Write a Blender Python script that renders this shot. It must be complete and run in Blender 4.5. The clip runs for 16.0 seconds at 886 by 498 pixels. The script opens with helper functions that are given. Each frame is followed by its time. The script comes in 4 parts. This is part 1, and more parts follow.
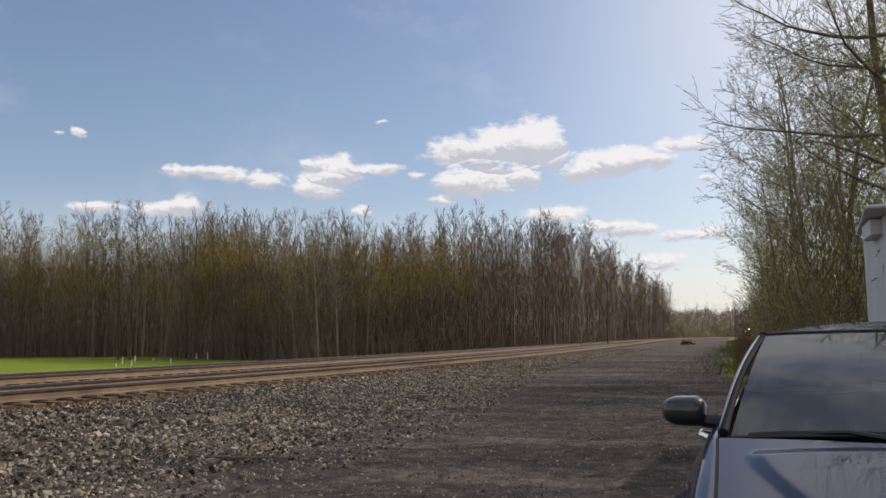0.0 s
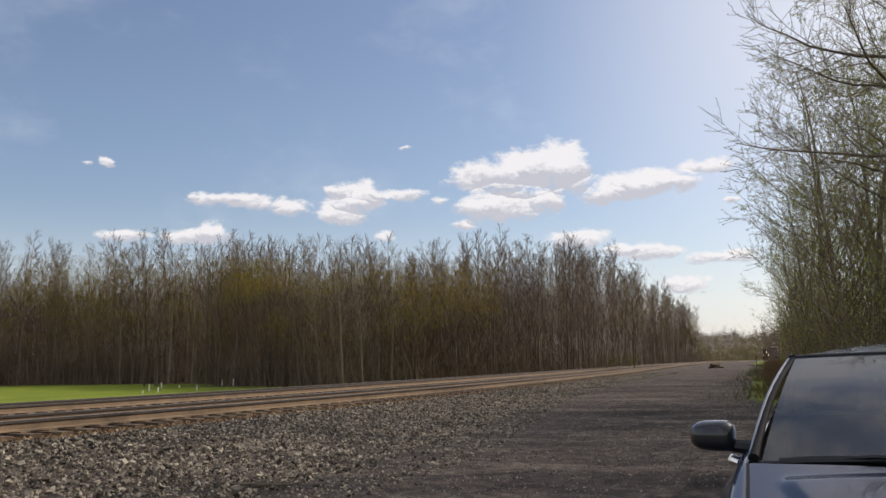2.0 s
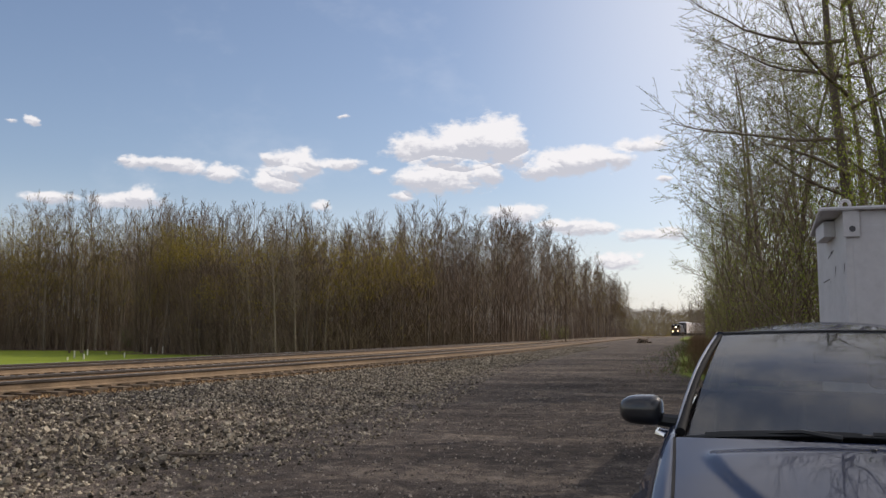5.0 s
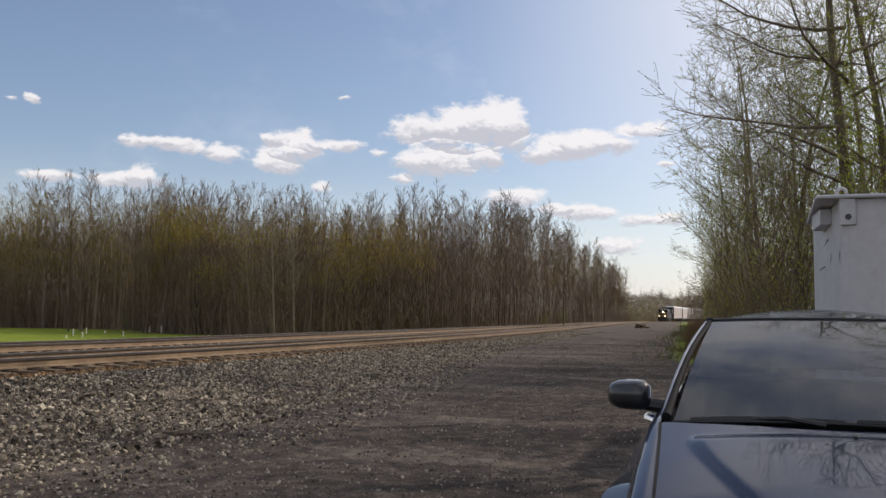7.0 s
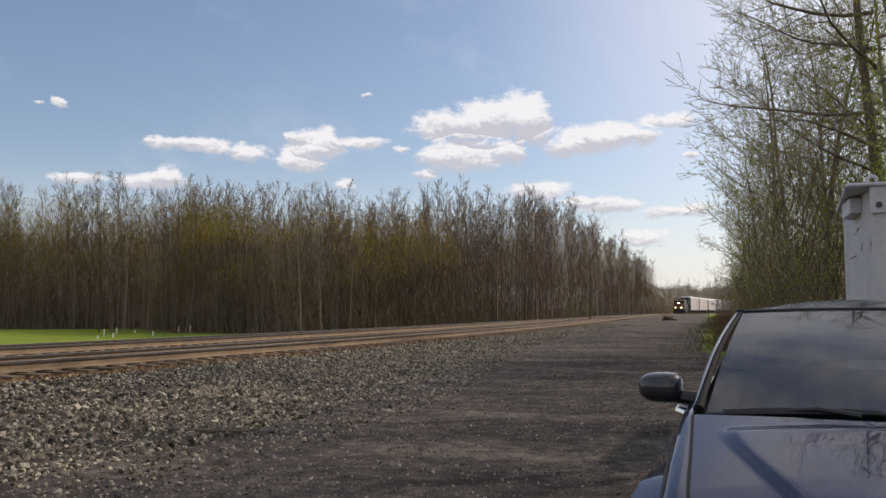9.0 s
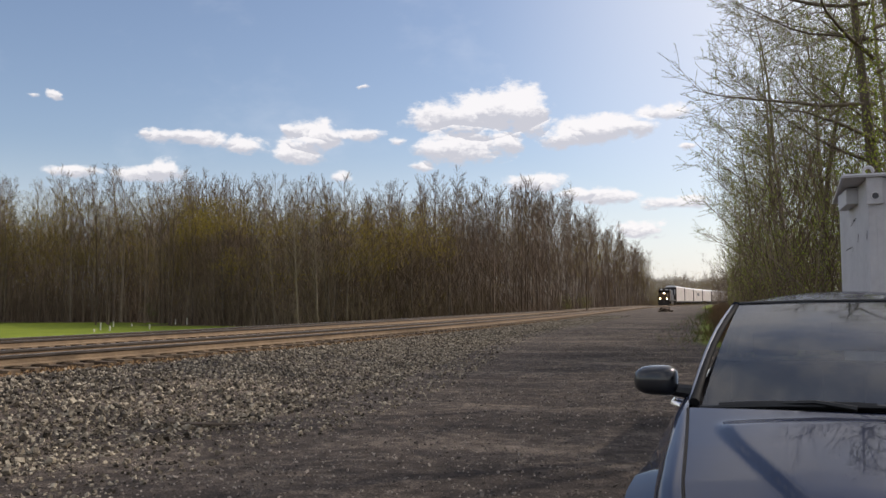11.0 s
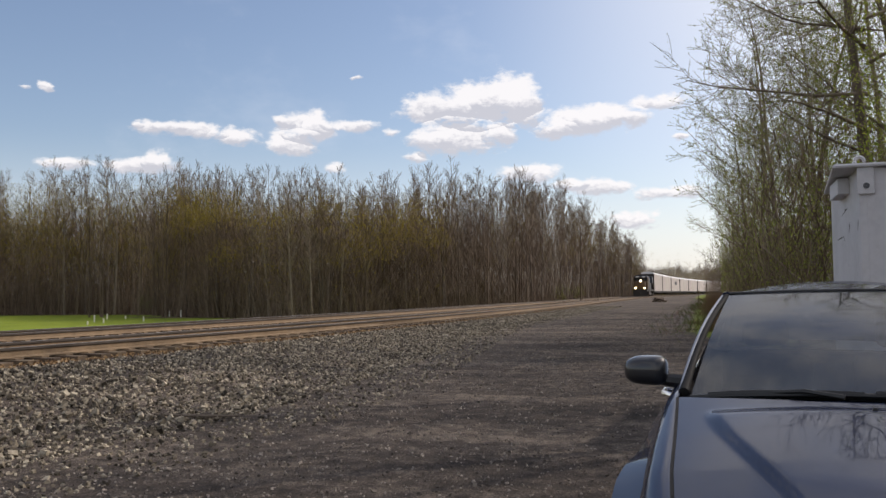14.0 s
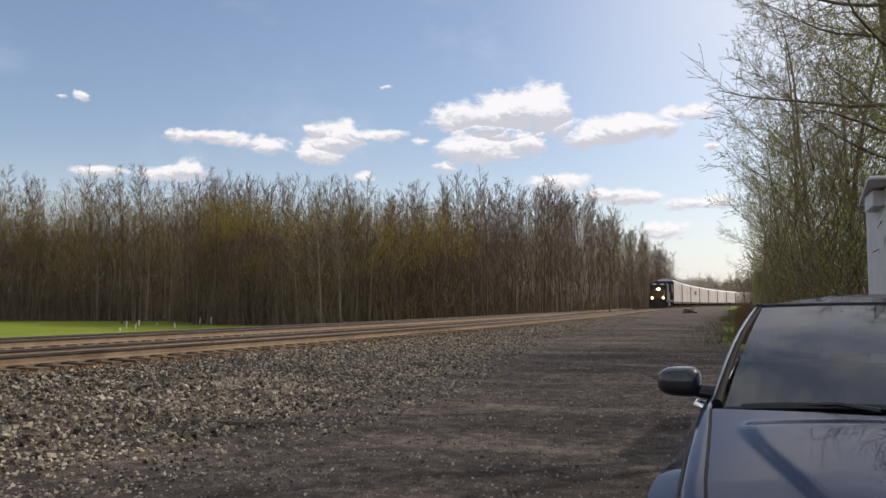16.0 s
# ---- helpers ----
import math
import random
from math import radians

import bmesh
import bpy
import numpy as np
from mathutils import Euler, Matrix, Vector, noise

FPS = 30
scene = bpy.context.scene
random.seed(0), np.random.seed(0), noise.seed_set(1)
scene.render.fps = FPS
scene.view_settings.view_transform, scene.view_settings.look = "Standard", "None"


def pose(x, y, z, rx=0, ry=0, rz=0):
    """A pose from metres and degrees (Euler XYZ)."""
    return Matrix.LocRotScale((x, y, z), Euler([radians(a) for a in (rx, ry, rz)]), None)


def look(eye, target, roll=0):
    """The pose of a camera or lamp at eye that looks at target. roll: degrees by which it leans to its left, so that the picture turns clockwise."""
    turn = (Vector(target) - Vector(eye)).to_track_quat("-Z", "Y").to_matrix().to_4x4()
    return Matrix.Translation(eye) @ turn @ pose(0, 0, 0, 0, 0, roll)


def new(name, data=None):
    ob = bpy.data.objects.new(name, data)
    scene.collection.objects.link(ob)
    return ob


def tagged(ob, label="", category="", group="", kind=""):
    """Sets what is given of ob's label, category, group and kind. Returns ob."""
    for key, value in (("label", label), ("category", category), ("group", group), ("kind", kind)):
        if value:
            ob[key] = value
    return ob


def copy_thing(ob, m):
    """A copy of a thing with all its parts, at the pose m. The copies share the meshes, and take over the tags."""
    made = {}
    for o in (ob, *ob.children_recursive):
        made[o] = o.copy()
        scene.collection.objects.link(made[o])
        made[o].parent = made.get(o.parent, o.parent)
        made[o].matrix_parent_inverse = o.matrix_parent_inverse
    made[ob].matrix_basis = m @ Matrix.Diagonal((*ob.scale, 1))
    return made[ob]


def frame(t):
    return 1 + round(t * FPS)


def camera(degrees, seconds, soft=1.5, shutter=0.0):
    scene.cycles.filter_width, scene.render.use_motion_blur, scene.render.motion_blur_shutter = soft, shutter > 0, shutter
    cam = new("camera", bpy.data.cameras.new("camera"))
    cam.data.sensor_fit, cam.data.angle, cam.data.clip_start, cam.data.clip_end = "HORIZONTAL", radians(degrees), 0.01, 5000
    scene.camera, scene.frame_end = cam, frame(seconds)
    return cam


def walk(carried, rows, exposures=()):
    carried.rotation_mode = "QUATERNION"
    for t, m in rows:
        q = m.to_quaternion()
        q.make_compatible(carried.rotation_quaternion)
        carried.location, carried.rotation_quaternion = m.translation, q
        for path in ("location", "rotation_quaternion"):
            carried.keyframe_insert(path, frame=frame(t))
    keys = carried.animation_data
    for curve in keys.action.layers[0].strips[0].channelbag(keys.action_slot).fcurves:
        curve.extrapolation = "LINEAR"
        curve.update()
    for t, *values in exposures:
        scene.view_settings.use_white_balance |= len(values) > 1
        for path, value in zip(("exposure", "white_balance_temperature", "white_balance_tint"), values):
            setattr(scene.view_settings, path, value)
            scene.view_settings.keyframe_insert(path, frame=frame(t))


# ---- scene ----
# Camera: held in the hand beside a parked car, turning a little on the spot.
cam = camera(55.0, 16.0, soft=1.5)
VIEW = [
    (0.0, 17.35, 5.94, -0.53, -0.015, -0.042, -0.009),
    (0.5, 17.06, 6.12, 0.07, -0.007, -0.023, -0.002),
    (1.0, 17.32, 5.85, 0.24, -0.007, -0.014, -0.005),
    (1.5, 17.64, 6.17, 0.22, -0.013, 0.007, -0.008),
    (2.0, 18.94, 7.63, -0.90, -0.014, -0.027, -0.010),
    (2.5, 16.89, 5.25, -0.47, -0.031, -0.004, -0.012),
    (3.0, 16.49, 5.64, -0.10, -0.026, 0.025, -0.007),
    (3.5, 16.67, 5.01, -0.50, -0.041, 0.008, -0.011),
    (4.0, 16.14, 5.97, -0.31, -0.048, 0.008, -0.002),
    (4.2, 15.44, 6.07, 0.13, -0.046, 0.007, -0.008),
    (6.3, 14.21, 4.90, -0.14, -0.002, 0.027, -0.003),
    (6.5, 14.84, 5.06, 0.62, -0.000, -0.001, -0.002),
    (7.0, 14.62, 4.54, 0.71, 0.015, 0.015, -0.006),
    (7.5, 14.35, 4.42, 1.59, 0.015, 0.035, -0.002),
    (8.0, 15.69, 4.88, 0.79, 0.005, -0.002, -0.000),
    (8.5, 16.51, 4.57, -0.12, -0.000, -0.032, -0.001),
    (9.0, 16.28, 4.22, -0.15, 0.002, -0.011, -0.004),
    (9.2, 15.95, 4.29, -0.00, 0.004, -0.012, -0.008),
    (11.3, 16.05, 3.31, -0.43, 0.007, 0.022, 0.003),
    (11.5, 15.82, 2.77, -0.51, 0.007, 0.019, -0.001),
    (12.0, 16.06, 2.73, 0.33, 0.009, 0.009, -0.001),
    (12.5, 16.30, 3.15, -0.17, 0.014, 0.004, -0.002),
    (13.0, 15.77, 3.79, -0.37, 0.018, 0.016, 0.001),
    (13.5, 15.38, 3.69, -0.03, 0.024, 0.017, 0.004),
    (14.0, 15.68, 3.08, -0.57, 0.024, 0.017, 0.003),
    (14.5, 15.70, 2.83, -0.37, 0.025, 0.006, 0.000),
    (15.0, 15.70, 2.83, 0.56, 0.024, 0.010, -0.001),
    (15.5, 16.63, 3.19, 0.46, 0.014, -0.023, 0.002),
    (16.0, 17.58, 3.71, -0.08, 0.012, -0.048, 0.005),
]
walk(cam, [(t, pose(x, y, 1.40 + z, 90 + pitch, 0, yaw) @ pose(0, 0, 0, 0, 0, roll)) for t, yaw, pitch, roll, x, y, z in VIEW],
     exposures=((0.0, -0.15, 6680, 15), (4.0, -0.11, 6680, 15), (8.5, -0.13, 6680, 15), (12.0, -0.02, 6680, 15), (16.0, -0.03, 6680, 15)))

# ---- light: afternoon sun ahead and to the right, clear sky with fair-weather clouds ----
SUN_AZ, SUN_EL = 46.0, 38.0     # degrees from +y towards +x, and above the horizon
sun = new("sun", bpy.data.lights.new("sun", "SUN"))
sun.data.energy, sun.data.angle, sun.data.color = 3.4, radians(0.6), (1.0, 0.93, 0.82)
_s = Vector((math.sin(radians(SUN_AZ)) * math.cos(radians(SUN_EL)), math.cos(radians(SUN_AZ)) * math.cos(radians(SUN_EL)), math.sin(radians(SUN_EL))))
sun.matrix_world = look(_s * 50, (0, 0, 0))

world = bpy.data.worlds.new("sky")
scene.world = world
world.use_nodes = True


class Nodes:
    """A short hand for node trees."""
    def __init__(self, tree):
        self.tree = tree

    def add(self, kind):
        return self.tree.nodes.new(kind)

    def put(self, socket, v):
        if isinstance(v, bpy.types.NodeSocket):
            self.tree.links.new(v, socket)
        elif v is not None:
            socket.default_value = v

    def math(self, op, a, b=None, c=None, clamp=False):
        n = self.add("ShaderNodeMath")
        n.operation, n.use_clamp = op, clamp
        for s, v in zip(n.inputs, (a, b, c)):
            self.put(s, v)
        return n.outputs[0]

    def mix(self, f, a, b, blend="MIX"):
        n = self.add("ShaderNodeMix")
        n.data_type, n.blend_type = "RGBA", blend
        self.put(n.inputs[0], f), self.put(n.inputs[6], a), self.put(n.inputs[7], b)
        return n.outputs[2]

    def noise(self, vec, scale, detail=4.0, rough=0.55, lac=2.0):
        n = self.add("ShaderNodeTexNoise")
        self.put(n.inputs["Vector"], vec)
        n.inputs["Scale"].default_value, n.inputs["Detail"].default_value = scale, detail
        n.inputs["Roughness"].default_value, n.inputs["Lacunarity"].default_value = rough, lac
        return n.outputs[0]

    def ramp(self, f, *stops):
        n = self.add("ShaderNodeValToRGB")
        self.put(n.inputs[0], f)
        e = n.color_ramp.elements
        while len(e) < len(stops):
            e.new(0.5)
        for k, (p, c) in zip(e, stops):
            k.position, k.color = p, (*c, 1)
        return n.outputs[0]

    def smooth(self, v, lo, hi):
        n = self.add("ShaderNodeMapRange")
        n.interpolation_type = "SMOOTHSTEP"
        self.put(n.inputs[0], v), self.put(n.inputs[1], lo), self.put(n.inputs[2], hi)
        return n.outputs[0]


# clouds: azimuth and height of the middle, half width, half height (degrees), and density
CLOUDS = [
    (-15.85, 12.46, 1.93, 0.95, 1.00),
    (-13.53, 12.67, 2.11, 1.19, 1.00),
    (-11.22, 13.23, 1.75, 1.08, 1.00),
    (-10.26, 12.48, 1.05, 1.02, 1.00),
    (-14.67, 10.41, 2.45, 0.89, 1.00),
    (-16.59, 10.39, 1.05, 0.62, 0.95),
    (-11.59, 10.80, 0.87, 0.62, 1.00),
    (-6.63, 11.32, 2.23, 0.74, 1.00),
    (-4.75, 11.54, 1.87, 0.74, 1.00),
    (-8.15, 10.78, 0.97, 0.48, 0.90),
    (-2.89, 11.42, 0.94, 0.47, 0.90),
    (-1.23, 12.39, 1.66, 0.40, 0.95),
    (-24.80, 11.34, 1.36, 0.74, 1.00),
    (-23.78, 10.94, 1.03, 0.61, 1.00),
    (-21.78, 11.31, 1.45, 0.34, 0.95),
    (-25.70, 10.11, 1.42, 0.61, 1.00),
    (-26.48, 11.48, 0.47, 0.33, 0.90),
    (-19.10, 10.86, 0.42, 0.24, 0.80),
    (-32.25, 10.77, 1.60, 0.39, 1.00),
    (-34.27, 10.84, 1.25, 0.29, 0.90),
    (-29.38, 10.44, 1.31, 0.46, 1.00),
    (-35.64, 10.94, 0.37, 0.16, 0.80),
    (-35.19, 8.42, 1.78, 0.45, 1.00),
    (-34.18, 8.74, 0.68, 0.55, 1.00),
    (-39.68, 8.24, 1.38, 0.31, 0.90),
    (-40.82, 12.78, 0.28, 0.21, 0.85),
    (-21.47, 14.51, 0.38, 0.13, 0.80),
    (-42.09, 12.69, 0.33, 0.12, 0.60),
    (-5.15, 7.00, 1.69, 0.41, 0.95),
    (-9.67, 8.09, 1.59, 0.52, 1.00),
    (-7.21, 7.21, 1.03, 0.27, 0.90),
    (-0.57, 6.50, 1.90, 0.34, 0.95),
    (-2.95, 4.86, 1.33, 0.47, 0.90),
    (0.01, 10.04, 0.52, 0.20, 0.70),
    (-22.85, 8.54, 0.55, 0.34, 0.80),
    (-17.34, 9.24, 0.70, 0.27, 0.80),
]


def build_sky():
    k = Nodes(world.node_tree)
    bg = world.node_tree.nodes["Background"]
    sky = k.add("ShaderNodeTexSky")
    sky.sky_type, sky.sun_disc = "NISHITA", False
    sky.sun_elevation, sky.sun_rotation = radians(SUN_EL), radians(SUN_AZ)
    sky.air_density, sky.dust_density, sky.ozone_density, sky.altitude = 1.0, 1.3, 1.3, 200
    way = k.add("ShaderNodeTexCoord").outputs["Generated"]
    xyz = k.add("ShaderNodeSeparateXYZ")
    k.put(xyz.inputs[0], way)
    x, y, z = xyz.outputs
    az = k.math("MULTIPLY", k.math("ARCTAN2", x, y), 57.2958)
    el = k.math("MULTIPLY", k.math("ARCSINE", z), 57.2958)
    flat = k.add("ShaderNodeCombineXYZ")
    k.put(flat.inputs[0], az), k.put(flat.inputs[1], k.math("MULTIPLY", el, 1.7))
    wob = k.noise(flat.outputs[0], 0.55, 6.0, 0.62)
    warp = k.add("ShaderNodeTexNoise")
    k.put(warp.inputs["Vector"], flat.outputs[0])
    warp.inputs["Scale"].default_value, warp.inputs["Detail"].default_value = 0.5, 4.0
    drift = k.add("ShaderNodeSeparateColor")
    k.put(drift.inputs[0], warp.outputs[1])
    az_w = k.math("ADD", az, k.math("MULTIPLY", k.math("SUBTRACT", drift.outputs[0], 0.5), 1.5))
    el_w = k.math("ADD", el, k.math("MULTIPLY", k.math("SUBTRACT", drift.outputs[1], 0.5), 0.9))
    fine = k.noise(flat.outputs[0], 1.9, 5.0, 0.6)
    shape, under = None, None
    for a, e, w, h, d in CLOUDS:
        dx = k.math("DIVIDE", k.math("SUBTRACT", az_w, a), w)
        dy = k.math("DIVIDE", k.math("SUBTRACT", el_w, e), h)
        r = k.math("SQRT", k.math("ADD", k.math("MULTIPLY", dx, dx), k.math("MULTIPLY", dy, dy)))
        m = k.math("MULTIPLY", k.math("SUBTRACT", 1.58, r), d)
        low = k.math("MULTIPLY", k.math("GREATER_THAN", m, 0.0), dy)
        shape = m if shape is None else k.math("MAXIMUM", shape, m)
        under = low if under is None else k.math("ADD", under, low)
    body = k.math("ADD", shape, k.math("ADD", k.math("MULTIPLY", k.math("SUBTRACT", wob, 0.5), 1.9), k.math("MULTIPLY", k.math("SUBTRACT", fine, 0.5), 0.8)))
    over = k.noise(way, 2.6, 6.0, 0.6)
    overhead = k.math("MULTIPLY", k.smooth(over, 0.40, 0.62), k.smooth(k.math("ADD", el, k.math("MULTIPLY", k.math("ABSOLUTE", k.math("ADD", az, 16.0)), 0.5)), 34.0, 42.0))
    mask = k.math("MAXIMUM", k.smooth(body, 0.05, 0.75), k.math("MULTIPLY", overhead, 0.9))
    shade = k.smooth(k.math("ADD", under, k.math("MULTIPLY", k.math("SUBTRACT", fine, 0.5), 2.4)), -0.9, 0.45)
    white = k.mix(shade, (4.6, 4.8, 5.25, 1), (7.4, 7.5, 7.55, 1))
    veil = k.math("MULTIPLY", k.smooth(k.noise(flat.outputs[0], 0.09, 5.0, 0.6), 0.5, 0.75), 0.16)
    # pale glare painted round the sun's side of the sky, and pale haze low down
    da, de = k.math("SUBTRACT", az, 16.0), k.math("MULTIPLY", k.math("SUBTRACT", el, 22.0), 1.2)
    off = k.math("SQRT", k.math("ADD", k.math("MULTIPLY", da, da), k.math("MULTIPLY", de, de)))
    sun_glare = k.math("MULTIPLY", k.math("SUBTRACT", 1.0, k.smooth(off, 3.0, 33.0)), 0.95)
    low = k.math("MULTIPLY", k.math("SUBTRACT", 1.0, k.smooth(el, 0.0, 11.0)), 0.55)
    hazy = k.mix(k.math("MAXIMUM", veil, k.math("MAXIMUM", sun_glare, low)), sky.outputs[0], (6.6, 7.05, 7.65, 1))
    k.put(bg.inputs[0], k.mix(k.math("MULTIPLY", mask, 0.93), hazy, white))
    bg.inputs[1].default_value = 0.133


build_sky()


# ---- materials ----
def surface(name, stops, scale=4.0, rough=0.85, bump=0.0, bump_scale=None, metal=0.0, coat=0.0, fine=0.35, rand=0.0, spec=0.5, tint=None):
    """A paint, soil, bark or stone: colours by noise at two scales, with relief, and a change from piece to piece."""
    m = bpy.data.materials.new(name)
    m.use_nodes = True
    k = Nodes(m.node_tree)
    b = m.node_tree.nodes["Principled BSDF"]
    at = k.add("ShaderNodeTexCoord").outputs["Object"]
    f = k.noise(at, scale, 5.0, 0.6)
    g = k.noise(at, scale * 9.0, 3.0, 0.6)
    v = k.math("ADD", k.math("MULTIPLY", f, 1 - fine), k.math("MULTIPLY", g, fine))
    if rand:
        geo = k.add("ShaderNodeNewGeometry")
        info = k.add("ShaderNodeObjectInfo")
        r = k.math("FRACT", k.math("ADD", geo.outputs["Random Per Island"], info.outputs["Random"]))
        v = k.math("ADD", v, k.math("MULTIPLY", k.math("SUBTRACT", r, 0.5), rand))
    n = len(stops)
    colour = k.ramp(v, *[(0.3 + 0.4 * i / max(1, n - 1), c) for i, c in enumerate(stops)])
    k.put(b.inputs["Base Color"], colour)
    b.inputs["Metallic"].default_value = metal
    b.inputs["Coat Weight"].default_value = coat
    b.inputs["Coat Roughness"].default_value = 0.012
    b.inputs["Specular IOR Level"].default_value = spec
    k.put(b.inputs["Roughness"], k.math("ADD", rough - 0.08, k.math("MULTIPLY", f, 0.16), clamp=True))
    if bump:
        u = k.add("ShaderNodeBump")
        u.inputs["Strength"].default_value, u.inputs["Distance"].default_value = 1.0, bump
        k.put(u.inputs["Height"], k.noise(at, bump_scale or scale * 6, 5.0, 0.65))
        k.put(b.inputs["Normal"], u.outputs[0])
    return m


def leafy(name, stops):
    m = surface(name, stops, 0.6, 0.6, rand=0.5)
    b = m.node_tree.nodes["Principled BSDF"]
    k = Nodes(m.node_tree)
    t = k.add("ShaderNodeBsdfTranslucent")
    k.put(t.inputs[0], b.inputs["Base Color"].links[0].from_socket)
    s = k.add("ShaderNodeMixShader")
    s.inputs[0].default_value = 0.55
    k.put(s.inputs[1], b.outputs[0]), k.put(s.inputs[2], t.outputs[0])
    k.put(m.node_tree.nodes["Material Output"].inputs[0], s.outputs[0])
    return m


def glow(name, colour, strength):
    m = bpy.data.materials.new(name)
    m.use_nodes = True
    b = m.node_tree.nodes["Principled BSDF"]
    b.inputs["Base Color"].default_value = (*colour, 1)
    b.inputs["Emission Color"].default_value = (*colour, 1)
    b.inputs["Emission Strength"].default_value = strength
    return m


def pane(name, tint):
    """Tinted window glass: clear through, a mirror at a slant."""
    m = bpy.data.materials.new(name)
    m.use_nodes = True
    k = Nodes(m.node_tree)
    t, g, s, f = k.add("ShaderNodeBsdfTransparent"), k.add("ShaderNodeBsdfGlossy"), k.add("ShaderNodeMixShader"), k.add("ShaderNodeFresnel")
    t.inputs[0].default_value = (*tint, 1)
    # pale diffuse layer brightens the pane, standing in for reflected sky
    sky_sheen, sheen_mix = k.add("ShaderNodeBsdfDiffuse"), k.add("ShaderNodeMixShader")
    sky_sheen.inputs[0].default_value = (0.57, 0.62, 0.66, 1)
    at = k.add("ShaderNodeTexCoord").outputs["Object"]
    k.put(sheen_mix.inputs[0], k.math("MULTIPLY", k.noise(at, 2.2, 5, 0.6), 0.13))
    g.inputs["Roughness"].default_value = 0.02
    f.inputs[0].default_value = 1.8
    k.put(s.inputs[0], k.math("MULTIPLY", f.outputs[0], 1.0, clamp=True)), k.put(s.inputs[1], t.outputs[0]), k.put(s.inputs[2], g.outputs[0])
    k.put(sheen_mix.inputs[1], s.outputs[0]), k.put(sheen_mix.inputs[2], sky_sheen.outputs[0])
    k.put(m.node_tree.nodes["Material Output"].inputs[0], sheen_mix.outputs[0])
    return m


def glass(name, colour, rough=0.0):
    m = bpy.data.materials.new(name)
    m.use_nodes = True
    b = m.node_tree.nodes["Principled BSDF"]
    b.inputs["Base Color"].default_value = (*colour, 1)
    b.inputs["Transmission Weight"].default_value = 1.0
    b.inputs["Roughness"].default_value, b.inputs["IOR"].default_value = rough, 1.5
    return m


def ground_material():
    """Cinder lane, meadow, woodland floor and track bed, told apart by where they lie in the plan."""
    m = bpy.data.materials.new("ground")
    m.use_nodes = True
    k = Nodes(m.node_tree)
    b = m.node_tree.nodes["Principled BSDF"]
    at = k.add("ShaderNodeTexCoord").outputs["Object"]
    zone = k.add("ShaderNodeVertexColor")
    zone.layer_name = "zone"
    rgb = k.add("ShaderNodeSeparateColor")
    k.put(rgb.inputs[0], zone.outputs[0])
    rail, grass, wood = rgb.outputs
    big, mid, fine = k.noise(at, 0.35, 4, 0.6), k.noise(at, 5.0, 5, 0.65), k.noise(at, 55.0, 4, 0.75)
    # stretched noise paints bands of tree shadow across the lane
    stretch = k.add("ShaderNodeMapping")
    stretch.inputs["Scale"].default_value = (0.45, 1.5, 1)
    k.put(stretch.inputs[0], at)
    shadow_bands = k.noise(stretch.outputs[0], 0.55, 4, 0.6)
    v = k.math("ADD", k.math("MULTIPLY", shadow_bands, 0.26), k.math("ADD", k.math("MULTIPLY", mid, 0.30), k.math("MULTIPLY", fine, 0.44)))
    lane = k.ramp(v, (0.40, (0.025, 0.020, 0.0175)), (0.5, (0.076, 0.060, 0.049)), (0.59, (0.235, 0.190, 0.150)))
    bed = k.ramp(k.math("ADD", k.math("MULTIPLY", mid, 0.5), k.math("MULTIPLY", fine, 0.5)), (0.35, (0.065, 0.040, 0.022)), (0.52, (0.15, 0.100, 0.056)), (0.68, (0.25, 0.18, 0.11)))
    turf = k.ramp(k.math("ADD", k.math("MULTIPLY", big, 0.5), k.math("MULTIPLY", fine, 0.5)), (0.35, (0.12, 0.165, 0.014)), (0.6, (0.205, 0.255, 0.022)), (0.75, (0.30, 0.30, 0.05)))
    floor = k.ramp(k.math("ADD", k.math("MULTIPLY", mid, 0.5), k.math("MULTIPLY", big, 0.5)), (0.35, (0.06, 0.042, 0.028)), (0.65, (0.17, 0.12, 0.08)))
    edge = k.math("MULTIPLY", k.math("SUBTRACT", mid, 0.5), 0.9)
    c = k.mix(k.smooth(k.math("ADD", rail, edge), 0.3, 0.7), lane, bed)
    c = k.mix(k.smooth(k.math("ADD", wood, edge), 0.3, 0.7), c, floor)
    c = k.mix(k.smooth(k.math("ADD", grass, edge), 0.35, 0.65), c, turf)
    k.put(b.inputs["Base Color"], c)
    b.inputs["Roughness"].default_value, b.inputs["Specular IOR Level"].default_value = 0.95, 0.2
    u = k.add("ShaderNodeBump")
    u.inputs["Strength"].default_value, u.inputs["Distance"].default_value = 1.0, 0.035
    k.put(u.inputs["Height"], k.math("ADD", mid, k.math("MULTIPLY", fine, 0.6)))
    k.put(b.inputs["Normal"], u.outputs[0])
    return m


M_GROUND = ground_material()
M_STONE = surface("crushed_stone", [(0.042, 0.033, 0.022), (0.135, 0.110, 0.076), (0.235, 0.195, 0.138), (0.45, 0.39, 0.29)], 3.0, 0.9, 0.004, 60, rand=0.55)
M_RUSTSTONE = surface("rusty_stone", [(0.08, 0.040, 0.016), (0.22, 0.125, 0.05), (0.36, 0.23, 0.11)], 3.0, 0.9, 0.004, 60, rand=0.5)
M_CINDER = surface("cinder", [(0.085, 0.070, 0.058), (0.17, 0.142, 0.116), (0.36, 0.31, 0.26)], 3.0, 0.9, rand=0.6)
M_TIE = surface("weathered_timber", [(0.065, 0.043, 0.026), (0.135, 0.092, 0.056), (0.20, 0.145, 0.09)], 5.0, 0.9, 0.006, 40, rand=0.3)
